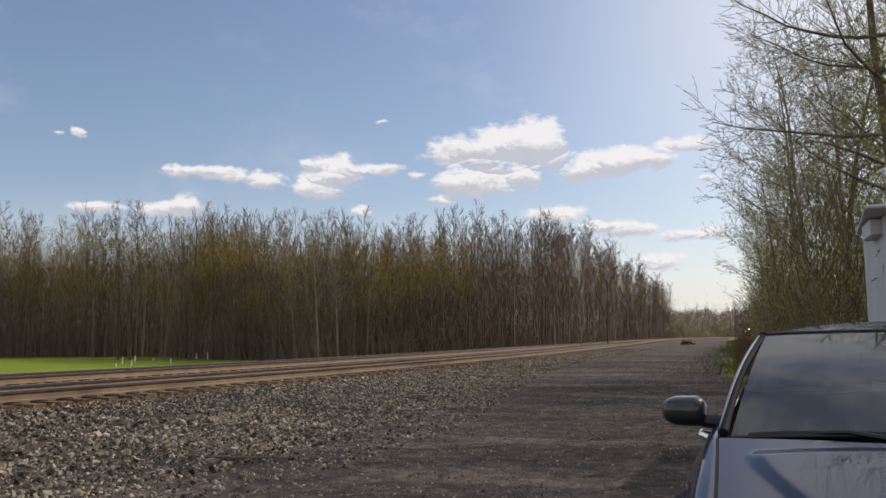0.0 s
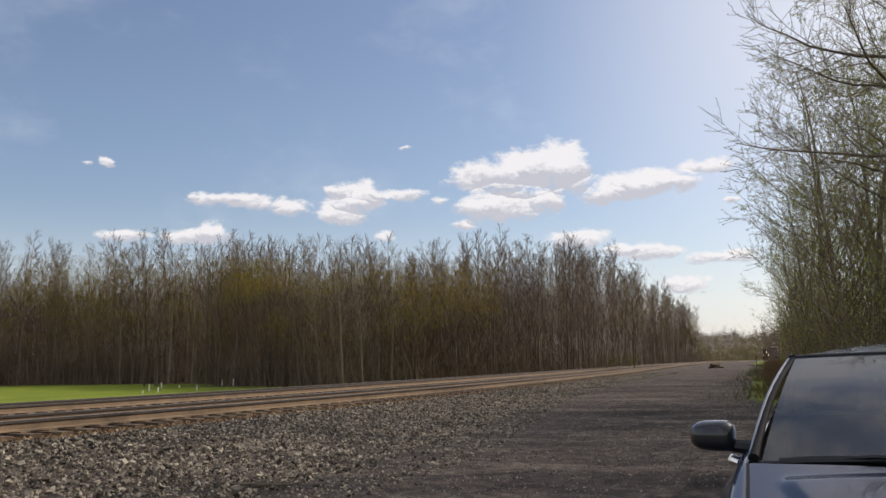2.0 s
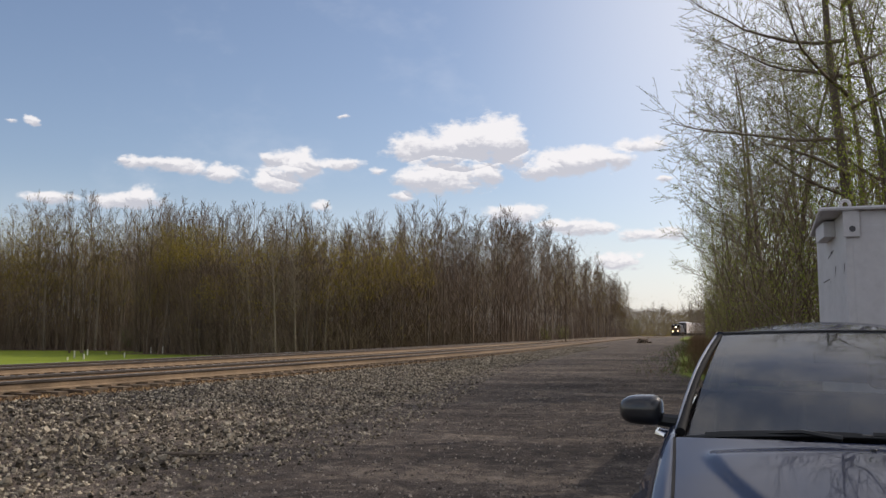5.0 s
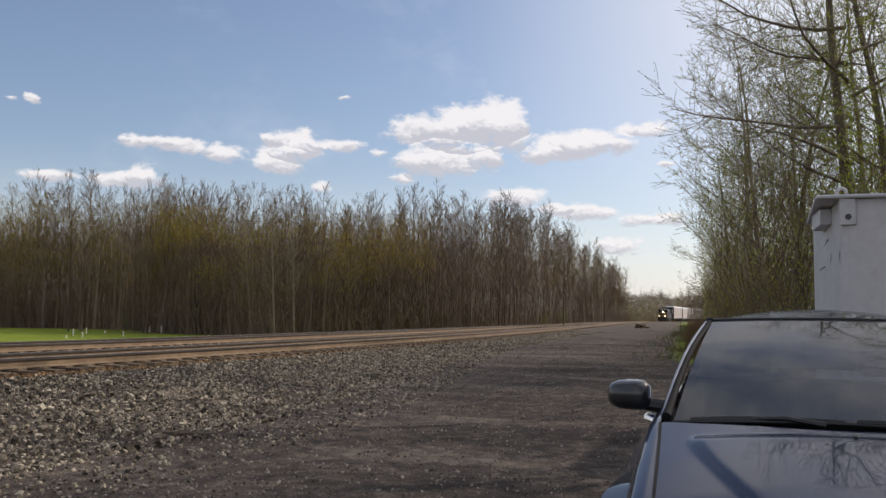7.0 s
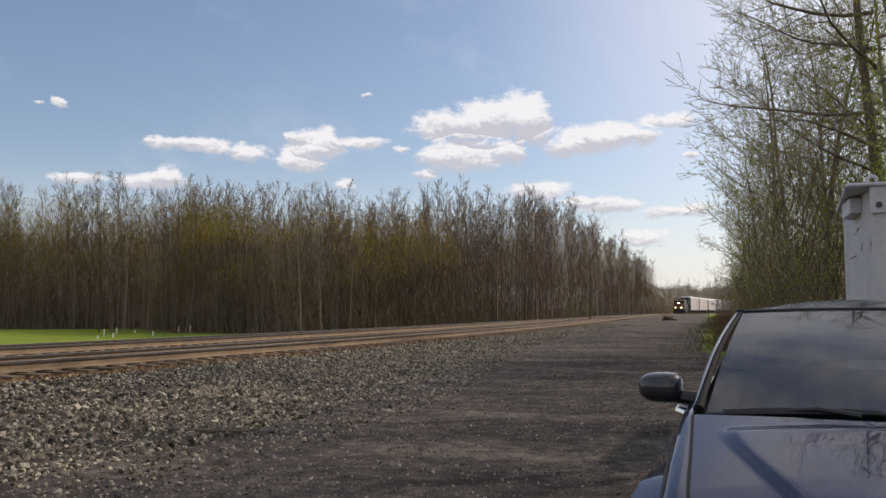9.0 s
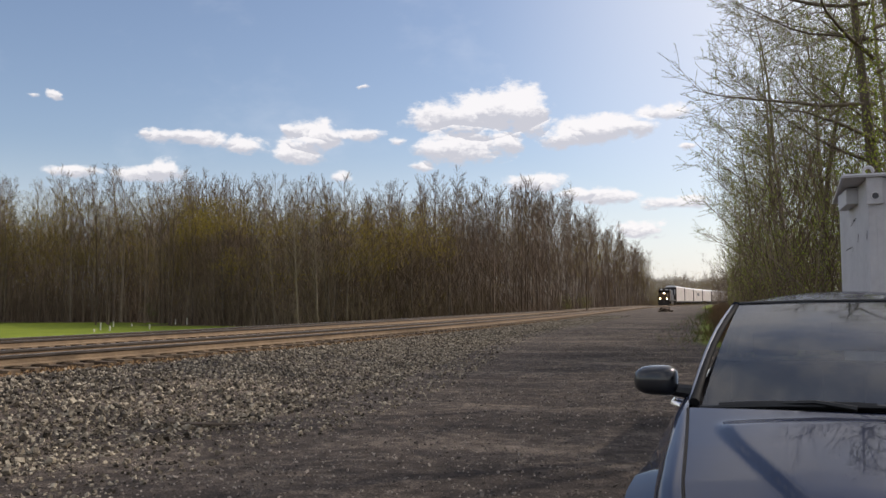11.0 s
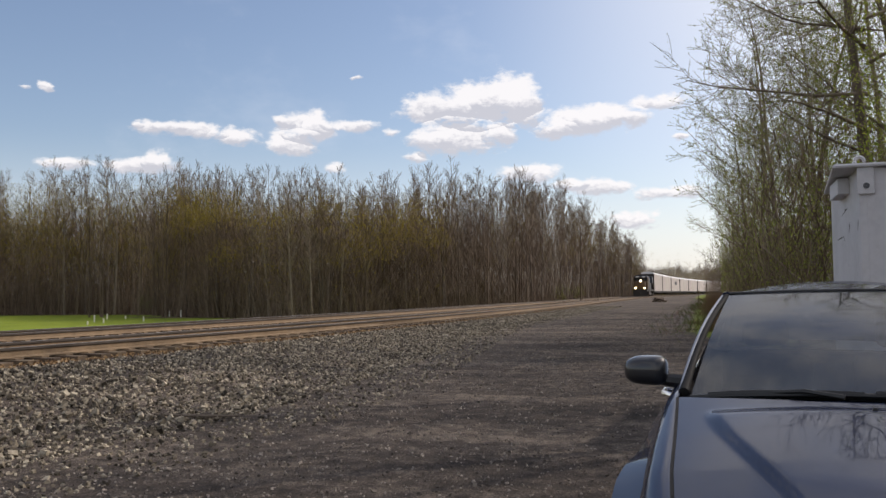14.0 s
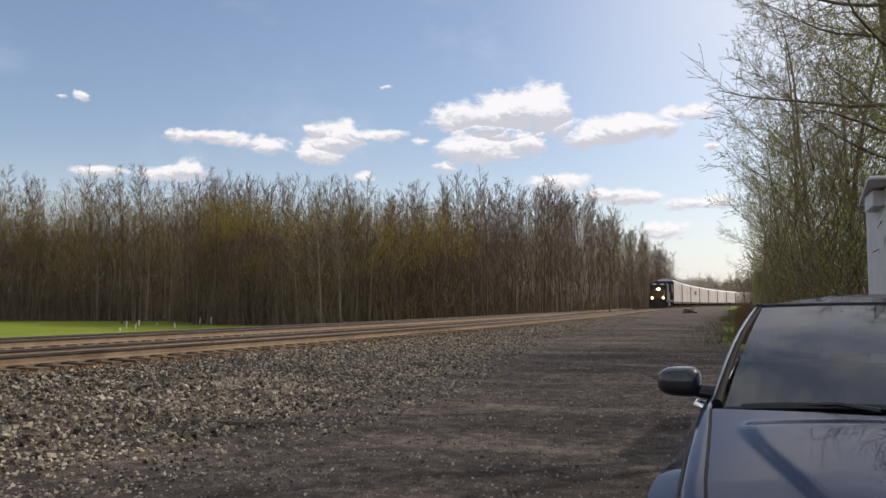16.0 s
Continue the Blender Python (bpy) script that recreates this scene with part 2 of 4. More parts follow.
M_RAIL = surface("rusted_steel", [(0.15, 0.098, 0.056), (0.22, 0.152, 0.090), (0.30, 0.215, 0.13)], 3.0, 0.8, 0.001, 50)
# darker copy of the rail steel: the shade under the head, painted in
M_RAILSHADE = surface("shaded_rail_head", [(0.030, 0.022, 0.017), (0.055, 0.042, 0.032), (0.085, 0.066, 0.050)], 3.0, 0.7, 0.001, 50)
M_RAILTOP = surface("worn_steel", [(0.40, 0.38, 0.35), (0.55, 0.53, 0.50)], 3.0, 0.42, metal=0.7)
M_BARK = surface("grey_brown_bark", [(0.085, 0.064, 0.047), (0.155, 0.12, 0.088), (0.25, 0.20, 0.15)], 1.2, 0.9, 0.01, 14, rand=0.35)
M_TWIG = surface("brown_twigs", [(0.075, 0.050, 0.031), (0.145, 0.101, 0.065), (0.235, 0.172, 0.115)], 0.25, 0.9, rand=0.4)
# paler twigs; on roadside and far trees the paleness is painted haze
M_PALETWIG = surface("pale_hazy_twigs", [(0.12, 0.088, 0.060), (0.22, 0.172, 0.12), (0.32, 0.26, 0.19)], 0.4, 0.9, rand=0.4)
M_BUD = leafy("yellow_green_buds", [(0.20, 0.160, 0.014), (0.30, 0.235, 0.02), (0.40, 0.30, 0.035)])
M_LEAF = leafy("young_leaves", [(0.12, 0.175, 0.016), (0.225, 0.28, 0.030), (0.34, 0.37, 0.065)])
M_WEED = leafy("roadside_grass", [(0.07, 0.13, 0.015), (0.13, 0.21, 0.025), (0.20, 0.22, 0.05)])
M_STRAW = leafy("dry_stalks", [(0.13, 0.08, 0.045), (0.22, 0.14, 0.08), (0.32, 0.22, 0.13)])


# ---- building helpers ----
class Shape:
    """Gathers vertices and faces for one mesh."""
    def __init__(self):
        self.v, self.f = [], []

    def add(self, verts, faces):
        n = len(self.v)
        self.v.extend(tuple(p) for p in verts)
        self.f.extend(tuple(n + i for i in f) for f in faces)
        return self

    def box(self, lo, hi, m=None, bevel=0.0):
        (x0, y0, z0), (x1, y1, z1) = lo, hi
        bm = bmesh.new()
        bmesh.ops.create_cube(bm, size=1)
        for p in bm.verts:
            p.co = Vector(((x0 + x1) / 2 + p.co.x * (x1 - x0), (y0 + y1) / 2 + p.co.y * (y1 - y0), (z0 + z1) / 2 + p.co.z * (z1 - z0)))
        if bevel:
            bmesh.ops.bevel(bm, geom=bm.edges[:], offset=bevel, segments=2, affect="EDGES", profile=0.5)
        return self.take(bm, m)

    def take(self, bm, m=None):
        bm.verts.ensure_lookup_table()
        bm.verts.index_update()
        self.add([(m @ p.co if m else p.co) for p in bm.verts], [[p.index for p in f.verts] for f in bm.faces])
        bm.free()
        return self

    def tube(self, pts, radii, sides=6, caps=True):
        pts = [Vector(p) for p in pts]
        if not isinstance(radii, (list, tuple)):
            radii = [radii] * len(pts)
        verts, faces = [], []
        for i, p in enumerate(pts):
            d = (pts[min(i + 1, len(pts) - 1)] - pts[max(i - 1, 0)]).normalized()
            a = d.cross(Vector((0.31, 0.2, 0.93)) if abs(d.z) < 0.9 else Vector((1, 0.1, 0))).normalized()
            b = d.cross(a)
            for j in range(sides):
                t = 2 * math.pi * j / sides
                verts.append(p + (a * math.cos(t) + b * math.sin(t)) * radii[i])
        for i in range(len(pts) - 1):
            for j in range(sides):
                q = (j + 1) % sides
                faces.append((i * sides + j, i * sides + q, (i + 1) * sides + q, (i + 1) * sides + j))
        if caps:
            faces.append(tuple(range(sides - 1, -1, -1)))
            faces.append(tuple((len(pts) - 1) * sides + j for j in range(sides)))
        return self.add(verts, faces)

    def grid(self, rows):
        """A skin over rows of points, all of one length."""
        w = len(rows[0])
        return self.add([p for r in rows for p in r], [(i * w + j, i * w + j + 1, (i + 1) * w + j + 1, (i + 1) * w + j) for i in range(len(rows) - 1) for j in range(w - 1)])

    def lathe(self, profile, axis="x", centre=(0, 0, 0), n=28):
        """Turns (radius, along) pairs about an axis."""
        rows = []
        for i in range(n + 1):
            t = 2 * math.pi * i / n
            row = []
            for r, a in profile:
                p = {"x": (a, r * math.cos(t), r * math.sin(t)), "y": (r * math.cos(t), a, r * math.sin(t)), "z": (r * math.cos(t), r * math.sin(t), a)}[axis]
                row.append(Vector(p) + Vector(centre))
            rows.append(row)
        return self.grid(rows)

    def mesh(self, name, material, smooth=False):
        d = bpy.data.meshes.new(name)
        d.from_pydata(self.v, [], self.f)
        for m in material if isinstance(material, (list, tuple)) else [material]:
            d.materials.append(m)
        if smooth:
            d.polygons.foreach_set("use_smooth", [True] * len(d.polygons))
        d.update()
        return d


def part(name, shape, material, parent=None, label="", smooth=False):
    ob = new(name, shape.mesh(name, material, smooth) if isinstance(shape, Shape) else shape)
    if parent:
        ob.parent = parent
    if label:
        ob["label"] = label
    return ob


def rounded(ob, angle=35):
    """Smooth faces with sharp creases kept."""
    bm = bmesh.new()
    bm.from_mesh(ob.data)
    bmesh.ops.remove_doubles(bm, verts=bm.verts[:], dist=0.0005)
    bmesh.ops.recalc_face_normals(bm, faces=bm.faces[:])
    for f in bm.faces:
        f.smooth = True
    for e in bm.edges:
        if len(e.link_faces) == 2 and e.calc_face_angle(0) > radians(angle):
            e.smooth = False
    bm.to_mesh(ob.data)
    bm.free()
    return ob


# ---- the lie of the land ----
CURVE_AT, RADIUS = 150.0, 1440.0        # where the line begins to bend, and how wide
RAIL_Z, GAUGE, SPACING = 0.60, 1.505, 5.0


def near_rail(y):
    """x of the nearest rail."""
    bend = (max(0.0, y - CURVE_AT) ** 2) / (2 * RADIUS)
    return -(8.3 + (4.2 * math.exp(-y / 21) if y > 0 else 4.2 - 0.1 * y)) + bend


def track_x(y, n=0):
    return near_rail(y) - GAUGE / 2 - SPACING * n


def ease(v, lo, hi):
    t = min(1.0, max(0.0, (v - lo) / (hi - lo)))
    return t * t * (3 - 2 * t)


def lane_z(y):
    return 0.36 * ease(y, 6, 48)


def crest(y):
    return near_rail(y) + 0.95


def foot(y):
    return crest(y) + 5.2 - 2.7 * ease(y, 6, 32)


BED_Z = 0.355


def height(x, y):
    """The ground's height, with its small hollows and humps."""
    z = level(x, y)
    return z + 0.035 * noise.noise(Vector((x * 0.5, y * 0.5, 0))) if -40 < x < 8 and y < 120 else z


def level(x, y):
    c, f = crest(y), foot(y)
    far = track_x(y, 1) - 2.3
    if x >= f:
        z = lane_z(y)
        if x > 0.4 + 1.6 * ease(y, 20, 90):
            z += 0.25 * ease(x, 1.0 + 1.6 * ease(y, 20, 90), 5)
        return z
    if x >= c:
        return BED_Z + (lane_z(y) - BED_Z) * ease((c - x) / (c - f), 0, 1)
    if x >= far:
        return BED_Z
    return BED_Z + (-0.75 - BED_Z) * ease(far - x, 0, 4.5)


def grass_edge(y):
    """x at which the lane's right side turns to weeds."""
    return -0.1 + 2.0 * ease(y, 25, 110) + (max(0.0, y - CURVE_AT) ** 2) / (2 * RADIUS) * 0.9 + (1.5 if y < 20 else 1.5 * (1 - ease(y, 20, 27)))


def build_ground():
    ys = [-2500, -900, -300, -100, -40, -15, -6, 0] + [2 + 0.8 * i for i in range(60)] + [50 + 3 * i for i in range(34)] + [155 + 9 * i for i in range(30)] + [440, 520, 700, 1100, 2000, 4000]
    s = Shape()
    rows, zones = [], []
    for y in ys:
        yc = min(y, 420)
        c, f, far = crest(yc), foot(yc), track_x(yc, 1) - 2.3
        xs = [-4000, -1500, -600, -250, -120, -70, -45, far - 12, far - 7, far - 4.5, far - 3, far - 1.5, far] + [far + (c - far) * i / 6 for i in range(1, 6)]
        xs += [c + (f - c) * i / 8 for i in range(0, 9)] + [f + (grass_edge(yc) + 0.6 - f) * i / 12 for i in range(1, 13)]
        g = xs[-1]
        xs += [g + 0.7, g + 1.6, g + 3, g + 6, g + 12, g + 30, g + 90, g + 300, g + 1500, g + 4000]
        row = []
        for i, x in enumerate(xs):
            z = height(x, yc)
            row.append((x, y, z))
            rail = 1.0 if far - 1.0 < x < c - 0.05 else (0.35 if far - 2 < x < c + 0.4 else 0.0)
            right = ease(x, grass_edge(yc) - 0.3, grass_edge(yc) + 0.5)
            meadow = 1.0 if x < far - 2.5 and forest_depth(x, y) < 0 else 0.0
            wood = 1.0 if x < far - 2.5 and forest_depth(x, y) >= 0 else (1.0 if x > grass_edge(yc) + (2.5 if y > 18 else 0.8) else 0.0)
            zones.append((rail, max(meadow, 0.58 * right * ease(y, 14, 24) * (x < grass_edge(yc) + 2.5)), wood, 1))
        rows.append(row)
    s.grid(rows)
    ob = tagged(part("ground", s, M_GROUND, smooth=True), "dark cinder lane, railway bed, green meadow and woodland floor", "ground", kind="structure")
    layer = ob.data.color_attributes.new("zone", "FLOAT_COLOR", "POINT")
    layer.data.foreach_set("color", [c for z in zones for c in z])
    return ob


# the wood's front: corners of its edge in the plan, from the meadow's far side along the line
WOOD_EDGE = [(-150, 72), (-92, 93), (-66, 95), (-46, 78), (-31, 66), (-23.5, 76), (-21, 105), (-19.5, 150), (-18, 190), (-15, 235), (-10.5, 290)]


def canopy(x, y):
    """How tall the wood stands: young growth near the line, older behind."""
    return min(1.07, max(0.60, math.hypot(x, y) / 116)) * (1 - 0.12 * ease(y, 190, 290))


def forest_depth(x, y):
    """How far behind the wood's front a place lies; below zero on the open side."""
    best, sign = 1e9, -1
    for (ax, ay), (bx, by) in zip(WOOD_EDGE, WOOD_EDGE[1:]):
        dx, dy = bx - ax, by - ay
        t = min(1, max(0, ((x - ax) * dx + (y - ay) * dy) / (dx * dx + dy * dy)))
        d = math.hypot(x - ax - t * dx, y - ay - t * dy)
        if d < best:
            best, sign = d, (1 if dx * (y - ay) - dy * (x - ax) > 0 else -1)
    return best * sign


ground = build_ground()


# ---- railway: two lines of rail on timber ties ----
def sweep_rail(y0, y1, offset, name, parent):
    prof = [(-0.07, 0), (0.07, 0), (0.07, 0.012), (0.012, 0.035), (0.010, 0.115), (0.036, 0.128), (0.036, 0.165), (0.026, 0.172), (-0.026, 0.172), (-0.036, 0.165), (-0.036, 0.128), (-0.010, 0.115), (-0.012, 0.035), (-0.07, 0.012)]
    ys, y = [], y0
    while y < y1:
        ys.append(y)
        y += 1.5 if y < 60 else 6
    ys.append(y1)
    s = Shape()
    s.grid([[(near_rail(y) + offset + px, y, RAIL_Z - 0.172 + pz) for px, pz in prof + prof[:1]] for y in ys])
    ob = part(name, s, [M_RAIL, M_RAILTOP, M_RAILSHADE], parent)
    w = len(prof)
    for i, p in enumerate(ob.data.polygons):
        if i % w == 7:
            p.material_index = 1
        # head sides and undersides carry the head's shade in their colour
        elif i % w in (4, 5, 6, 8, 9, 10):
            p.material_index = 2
    return ob


def build_track(n):
    track = tagged(new("railway_track"), "rusty steel rails on weathered timber ties in brown ballast", "railway track", kind="structure")
    for o in (0, -GAUGE):
        sweep_rail(-60, 430, -SPACING * n + o, "rail", track)
    rng = random.Random(5 + n)
    proto = Shape().box((-1.3, -0.115, -0.18), (1.3, 0.115, 0), bevel=0.008).mesh("tie", M_TIE)
    plate = Shape().box((-0.17, -0.09, 0), (0.17, 0.09, 0.02)).mesh("tie_plate", M_RAIL)
    rest, plates, y, count = Shape(), Shape(), -20.0, 0
    while y < 300:
        a = math.atan2(-(near_rail(y + 1) - near_rail(y - 1)), 2)
        z = RAIL_Z - 0.172 - 0.021 + rng.uniform(-0.004, 0.004)
        m = Matrix.Translation((track_x(y, n) + rng.uniform(-0.06, 0.06), y, z)) @ Matrix.Rotation(a + rng.uniform(-0.015, 0.015), 4, "Z")
        if 2 < y < 80 and count < 145:
            t = part("tie", proto, None, track)
            t.matrix_basis = m
            count += 1
            for o in (0, -GAUGE):
                q = part("tie_plate", plate, None, t)
                q.matrix_basis = m.inverted() @ Matrix.Translation((near_rail(y) - SPACING * n + o, y, z))
        elif y > 2:
            rest.box((-1.3, -0.115, -0.18), (1.3, 0.115, 0), m)
        y += 0.52
    r = part("far_ties", rest, M_TIE, track)
    r["kind"] = "stuff"
    return track


def stone_verts(rng, s):
    q = Euler((rng.uniform(0, 6.3), rng.uniform(0, 6.3), rng.uniform(0, 6.3))).to_matrix()
    k = (rng.uniform(0.7, 1.25), rng.uniform(0.55, 1.0), rng.uniform(0.4, 0.8))
    return [q @ Vector((sx * k[0] * s * rng.uniform(0.6, 1.1), sy * k[1] * s * rng.uniform(0.6, 1.1), sz * k[2] * s * rng.uniform(0.6, 1.1))) for sx, sy, sz in CUBE_V]


CUBE_V = [(-.5, -.5, -.5), (.5, -.5, -.5), (.5, .5, -.5), (-.5, .5, -.5), (-.5, -.5, .5), (.5, -.5, .5), (.5, .5, .5), (-.5, .5, .5)]
CUBE_F = [(3, 2, 1, 0), (4, 5, 6, 7), (0, 1, 5, 4), (1, 2, 6, 5), (2, 3, 7, 6), (3, 0, 4, 7)]


def scatter_stones(name, rng, count, spot, sizes, material, label, sink=0.15):
    s = Shape()
    for _ in range(count):
        x, y = spot(rng)
        size = rng.uniform(*sizes) * (1.35 if rng.random() < 0.06 else 1)
        z = height(x, y) + size * rng.uniform(-sink, 0.3)
        s.add([v + Vector((x, y, z)) for v in stone_verts(rng, size)], CUBE_F)
    return tagged(part(name, s, material), label, "gravel", kind="stuff")


def shoulder(rng):
    """A place on the stone slope, denser near the lane's start."""
    y = 4 + 66 * rng.random() ** 1.5
    c, f = crest(y), foot(y)
    t = rng.random() ** 0.9 * 1.0
    if rng.random() < 0.08:
        t = rng.uniform(0.95, 1.25)
    return c - 0.1 + (f - c) * t, y


def near_bed(rng):
    y = 4 + 60 * rng.random() ** 1.6
    return (crest(y) + rng.uniform(-0.75, 0.05) if rng.random() < 0.45 else track_x(y, 0 if rng.random() < 0.7 else 1) + rng.uniform(-2.2, 1.75)), y


def on_lane(rng):
    y = 5 + 40 * rng.random() ** 1.9
    return rng.uniform(foot(y) - 0.2, grass_edge(y) + 0.4), y


def build_ballast():
    rng = random.Random(11)
    bank = scatter_stones("ballast", rng, 58000, shoulder, (0.030, 0.052), M_STONE, "loose grey crushed stone sloping beside the rails", 0.3)
    shapes = []
    for i in range(12):
        shapes.append(Shape().add(stone_verts(rng, 0.075), CUBE_F).mesh("stone", M_STONE))
    for i in range(290):
        y = rng.uniform(5.5, 12)
        x = crest(y) + (foot(y) - crest(y)) * rng.uniform(0.1, 1.0)
        o = part("stone", shapes[i % 12], None, bank)
        o.matrix_basis = pose(x, y, height(x, y) + 0.035, rng.uniform(0, 360), 0, rng.uniform(0, 360))
    scatter_stones("track_gravel", rng, 9000, near_bed, (0.03, 0.06), M_RUSTSTONE, "rust-brown crushed stone between the ties", 0.3)
    scatter_stones("lane_gravel", rng, 14000, on_lane, (0.008, 0.030), M_CINDER, "scattered dark gravel on the cinder lane", 0.2)


# ---- trees ----
class Wood:
    """Tapered limbs as tubes and small leaves as folded quads, grown from a trunk."""
    def __init__(self, seed):
        self.r, self.limbs, self.twigs, self.leaves = random.Random(seed), Shape(), Shape(), Shape()

    def limb(self, start, way, length, radius, level, spec):
        r, pts, radii = self.r, [Vector(start)], [radius]
        n = spec["steps"][level]
        d = Vector(way).normalized()
        for i in range(n):
            d = (d + Vector((r.uniform(-1, 1), r.uniform(-1, 1), r.uniform(-1, 1))) * spec["wander"][level] + Vector((0, 0, spec["up"][level]))).normalized()
            pts.append(pts[-1] + d * length / n)
            radii.append(max(radius * (1 - 0.85 * (i + 1) / n), spec["least"]))
        (self.limbs if level < spec["split"] else self.twigs).tube(pts, radii, (7, 5, 3, 3)[level], False)
        if level + 1 < len(spec["count"]):
            for c in range(spec["count"][level + 1]):
                t = spec["from"][level] + (1 - spec["from"][level]) * (c + r.random()) / spec["count"][level + 1]
                k = min(n - 1, int(t * n))
                p = pts[k].lerp(pts[k + 1], t * n - k)
                along = (pts[k + 1] - pts[k]).normalized()
                side = along.orthogonal().normalized()
                side.rotate(Matrix.Rotation(r.uniform(0, 6.283) if level else 2.4 * c + r.uniform(-0.5, 0.5), 3, along))
                a = radians(spec["angle"][level] * r.uniform(0.75, 1.25))
                l = spec["length"][level + 1] * r.uniform(0.6, 1.2) * (1 - spec["short"][level] * t)
                self.limb(p, along * math.cos(a) + side * math.sin(a), l, max(spec["least"], radii[k] * spec["thin"][level]), level + 1, spec)
        elif spec["leaf"]:
            for c in range(spec["leaves"]):
                p = pts[0].lerp(pts[-1], r.random()) + Vector((r.uniform(-1, 1), r.uniform(-1, 1), r.uniform(-1, 1))) * spec["leaf"] * 0.8
                self.leaf(p, spec["leaf"] * r.uniform(0.5, 1.1))

    def leaf(self, p, s):
        r = self.r
        q = Euler((r.uniform(0, 6.3), r.uniform(0, 6.3), r.uniform(0, 6.3))).to_matrix()
        self.leaves.add([p + q @ Vector(v) * s for v in ((-0.5, 0, 0), (0, -0.28, 0.08), (0.5, 0, 0), (0, 0.28, 0.08))], [(0, 1, 2, 3)])


TALL = dict(steps=[8, 4, 2, 1], wander=[0.03, 0.07, 0.11, 0.15], up=[0.03, 0.15, 0.14, 0.12], count=[1, 26, 6, 3], angle=[36, 32, 36], length=[17, 3.5, 1.4, 0.75], thin=[0.28, 0.5, 0.6],
            short=[0.5, 0.5, 0.4], leaf=0.0, leaves=0, least=0.012, split=1, **{"from": [0.32, 0.15, 0.15]})


def tree_proto(kind, seed, spec, height_m, radius, twig, leaf_mat, label, lean=(0, 0)):
    w = Wood(seed)
    w.limb((0, 0, -0.3), (lean[0], lean[1], 1), height_m, radius, 0, spec)
    t = tagged(new(kind), label, "tree", "trees")
    part("trunk", w.limbs, M_BARK, t, smooth=True)
    part("branchwork", w.twigs, twig, t)
    if w.leaves.v:
        part("foliage", w.leaves, leaf_mat, t)
    return t, w


def along_wood(s, back):
    """A place s metres along the wood's front and so far behind it."""
    for (ax, ay), (bx, by) in zip(WOOD_EDGE, WOOD_EDGE[1:]):
        l = math.hypot(bx - ax, by - ay)
        if s <= l or (bx, by) == WOOD_EDGE[-1]:
            ux, uy = (bx - ax) / l, (by - ay) / l
            return ax + ux * s - uy * back, ay + uy * s + ux * back
        s -= l


WOOD_LENGTH = sum(math.dist(a, b) for a, b in zip(WOOD_EDGE, WOOD_EDGE[1:]))


def build_wood():
    rng = random.Random(3)
    protos = []
    for i in range(7):
        spec = dict(TALL)
        if i in (1, 4):
            spec.update(leaf=0.13, leaves=1)
        protos.append(tree_proto("forest_tree", 20 + i, spec, 15.5 + 0.55 * i, 0.13 + 0.012 * (i % 4), (M_TWIG, M_PALETWIG)[i % 3 == 2], M_BUD,
                                 ("slender bare tree with brown twigs at the wood's edge", "slender tree with yellow-green buds at the wood's edge")[i in (1, 4)]))
    ends = len(protos)
    first = [True] * ends
    s = 4.0
    while s < WOOD_LENGTH - 12:
        x, y = along_wood(s, rng.uniform(-1.0, 6.0))
        k = rng.randrange(ends)
        m = pose(x, y, -0.75, rng.uniform(-2.5, 2.5), rng.uniform(-2.5, 2.5), rng.uniform(0, 360))
        m = m @ Matrix.Scale(canopy(x, y), 4)
        if first[k]:
            protos[k][0].matrix_basis, first[k] = m, False
        else:
            copy_thing(protos[k][0], pose(0, 0, 0)).matrix_basis = m
        s += rng.uniform(1.0, 2.2) if 40 < s < 150 else rng.uniform(1.4, 2.6)
    def spot():
        r = rng.random()
        return rng.uniform(44, 115) if r < 0.56 else rng.uniform(112, 170) if r < 0.79 else rng.uniform(160, WOOD_LENGTH) if r < 0.98 else rng.uniform(30, 60)
    # the wood behind its edge
    thin = dict(TALL, count=[1, 20, 7], steps=[6, 3, 2], least=0.016)
    simple = []
    for i in range(6):
        w = Wood(70 + i)
        w.limb((0, 0, -0.3), (0, 0, 1), 15 + 0.8 * i, 0.13, 0, thin)
        pts = np.array([tuple(v) for v in w.limbs.v + w.twigs.v])
        faces = w.limbs.f + [tuple(j + len(w.limbs.v) for j in f) for f in w.twigs.f]
        simple.append((pts, faces))
    deep = Shape()
    for i in range(190):
        x, y = along_wood(spot(), rng.uniform(6, 42))
        pts, faces = simple[rng.randrange(6)]
        a, k = rng.uniform(0, 6.3), rng.uniform(0.85, 1.08) * canopy(x, y)
        c, q = math.cos(a) * k, math.sin(a) * k
        moved = np.stack([pts[:, 0] * c - pts[:, 1] * q + x, pts[:, 0] * q + pts[:, 1] * c + y, pts[:, 2] * k - 0.75], 1)
        deep.add(moved.tolist(), faces)
    tagged(part("deep_wood", deep, M_TWIG), "dense bare brown woodland behind the meadow", "trees", kind="stuff")
    # saplings and brush under the trees
    brush = Shape()
    for i in range(6000):
        x, y = along_wood(spot(), 30 * rng.random() ** 1.6 - 0.8)
        h = rng.uniform(1.5, 9.0) * (0.5 + rng.random() * 0.5) * canopy(x, y)
        p, q = Vector((x, y, -0.8)), Vector((x + rng.uniform(-0.9, 0.9), y + rng.uniform(-0.9, 0.9), -0.8 + h))
        mid = p.lerp(q, 0.5) + Vector((rng.uniform(-0.25, 0.25), rng.uniform(-0.25, 0.25), 0))
        brush.tube([p, mid, q], [0.035, 0.025, 0.01], 3, False)
        for j in range(3):
            b = mid.lerp(q, rng.random() * 0.8)
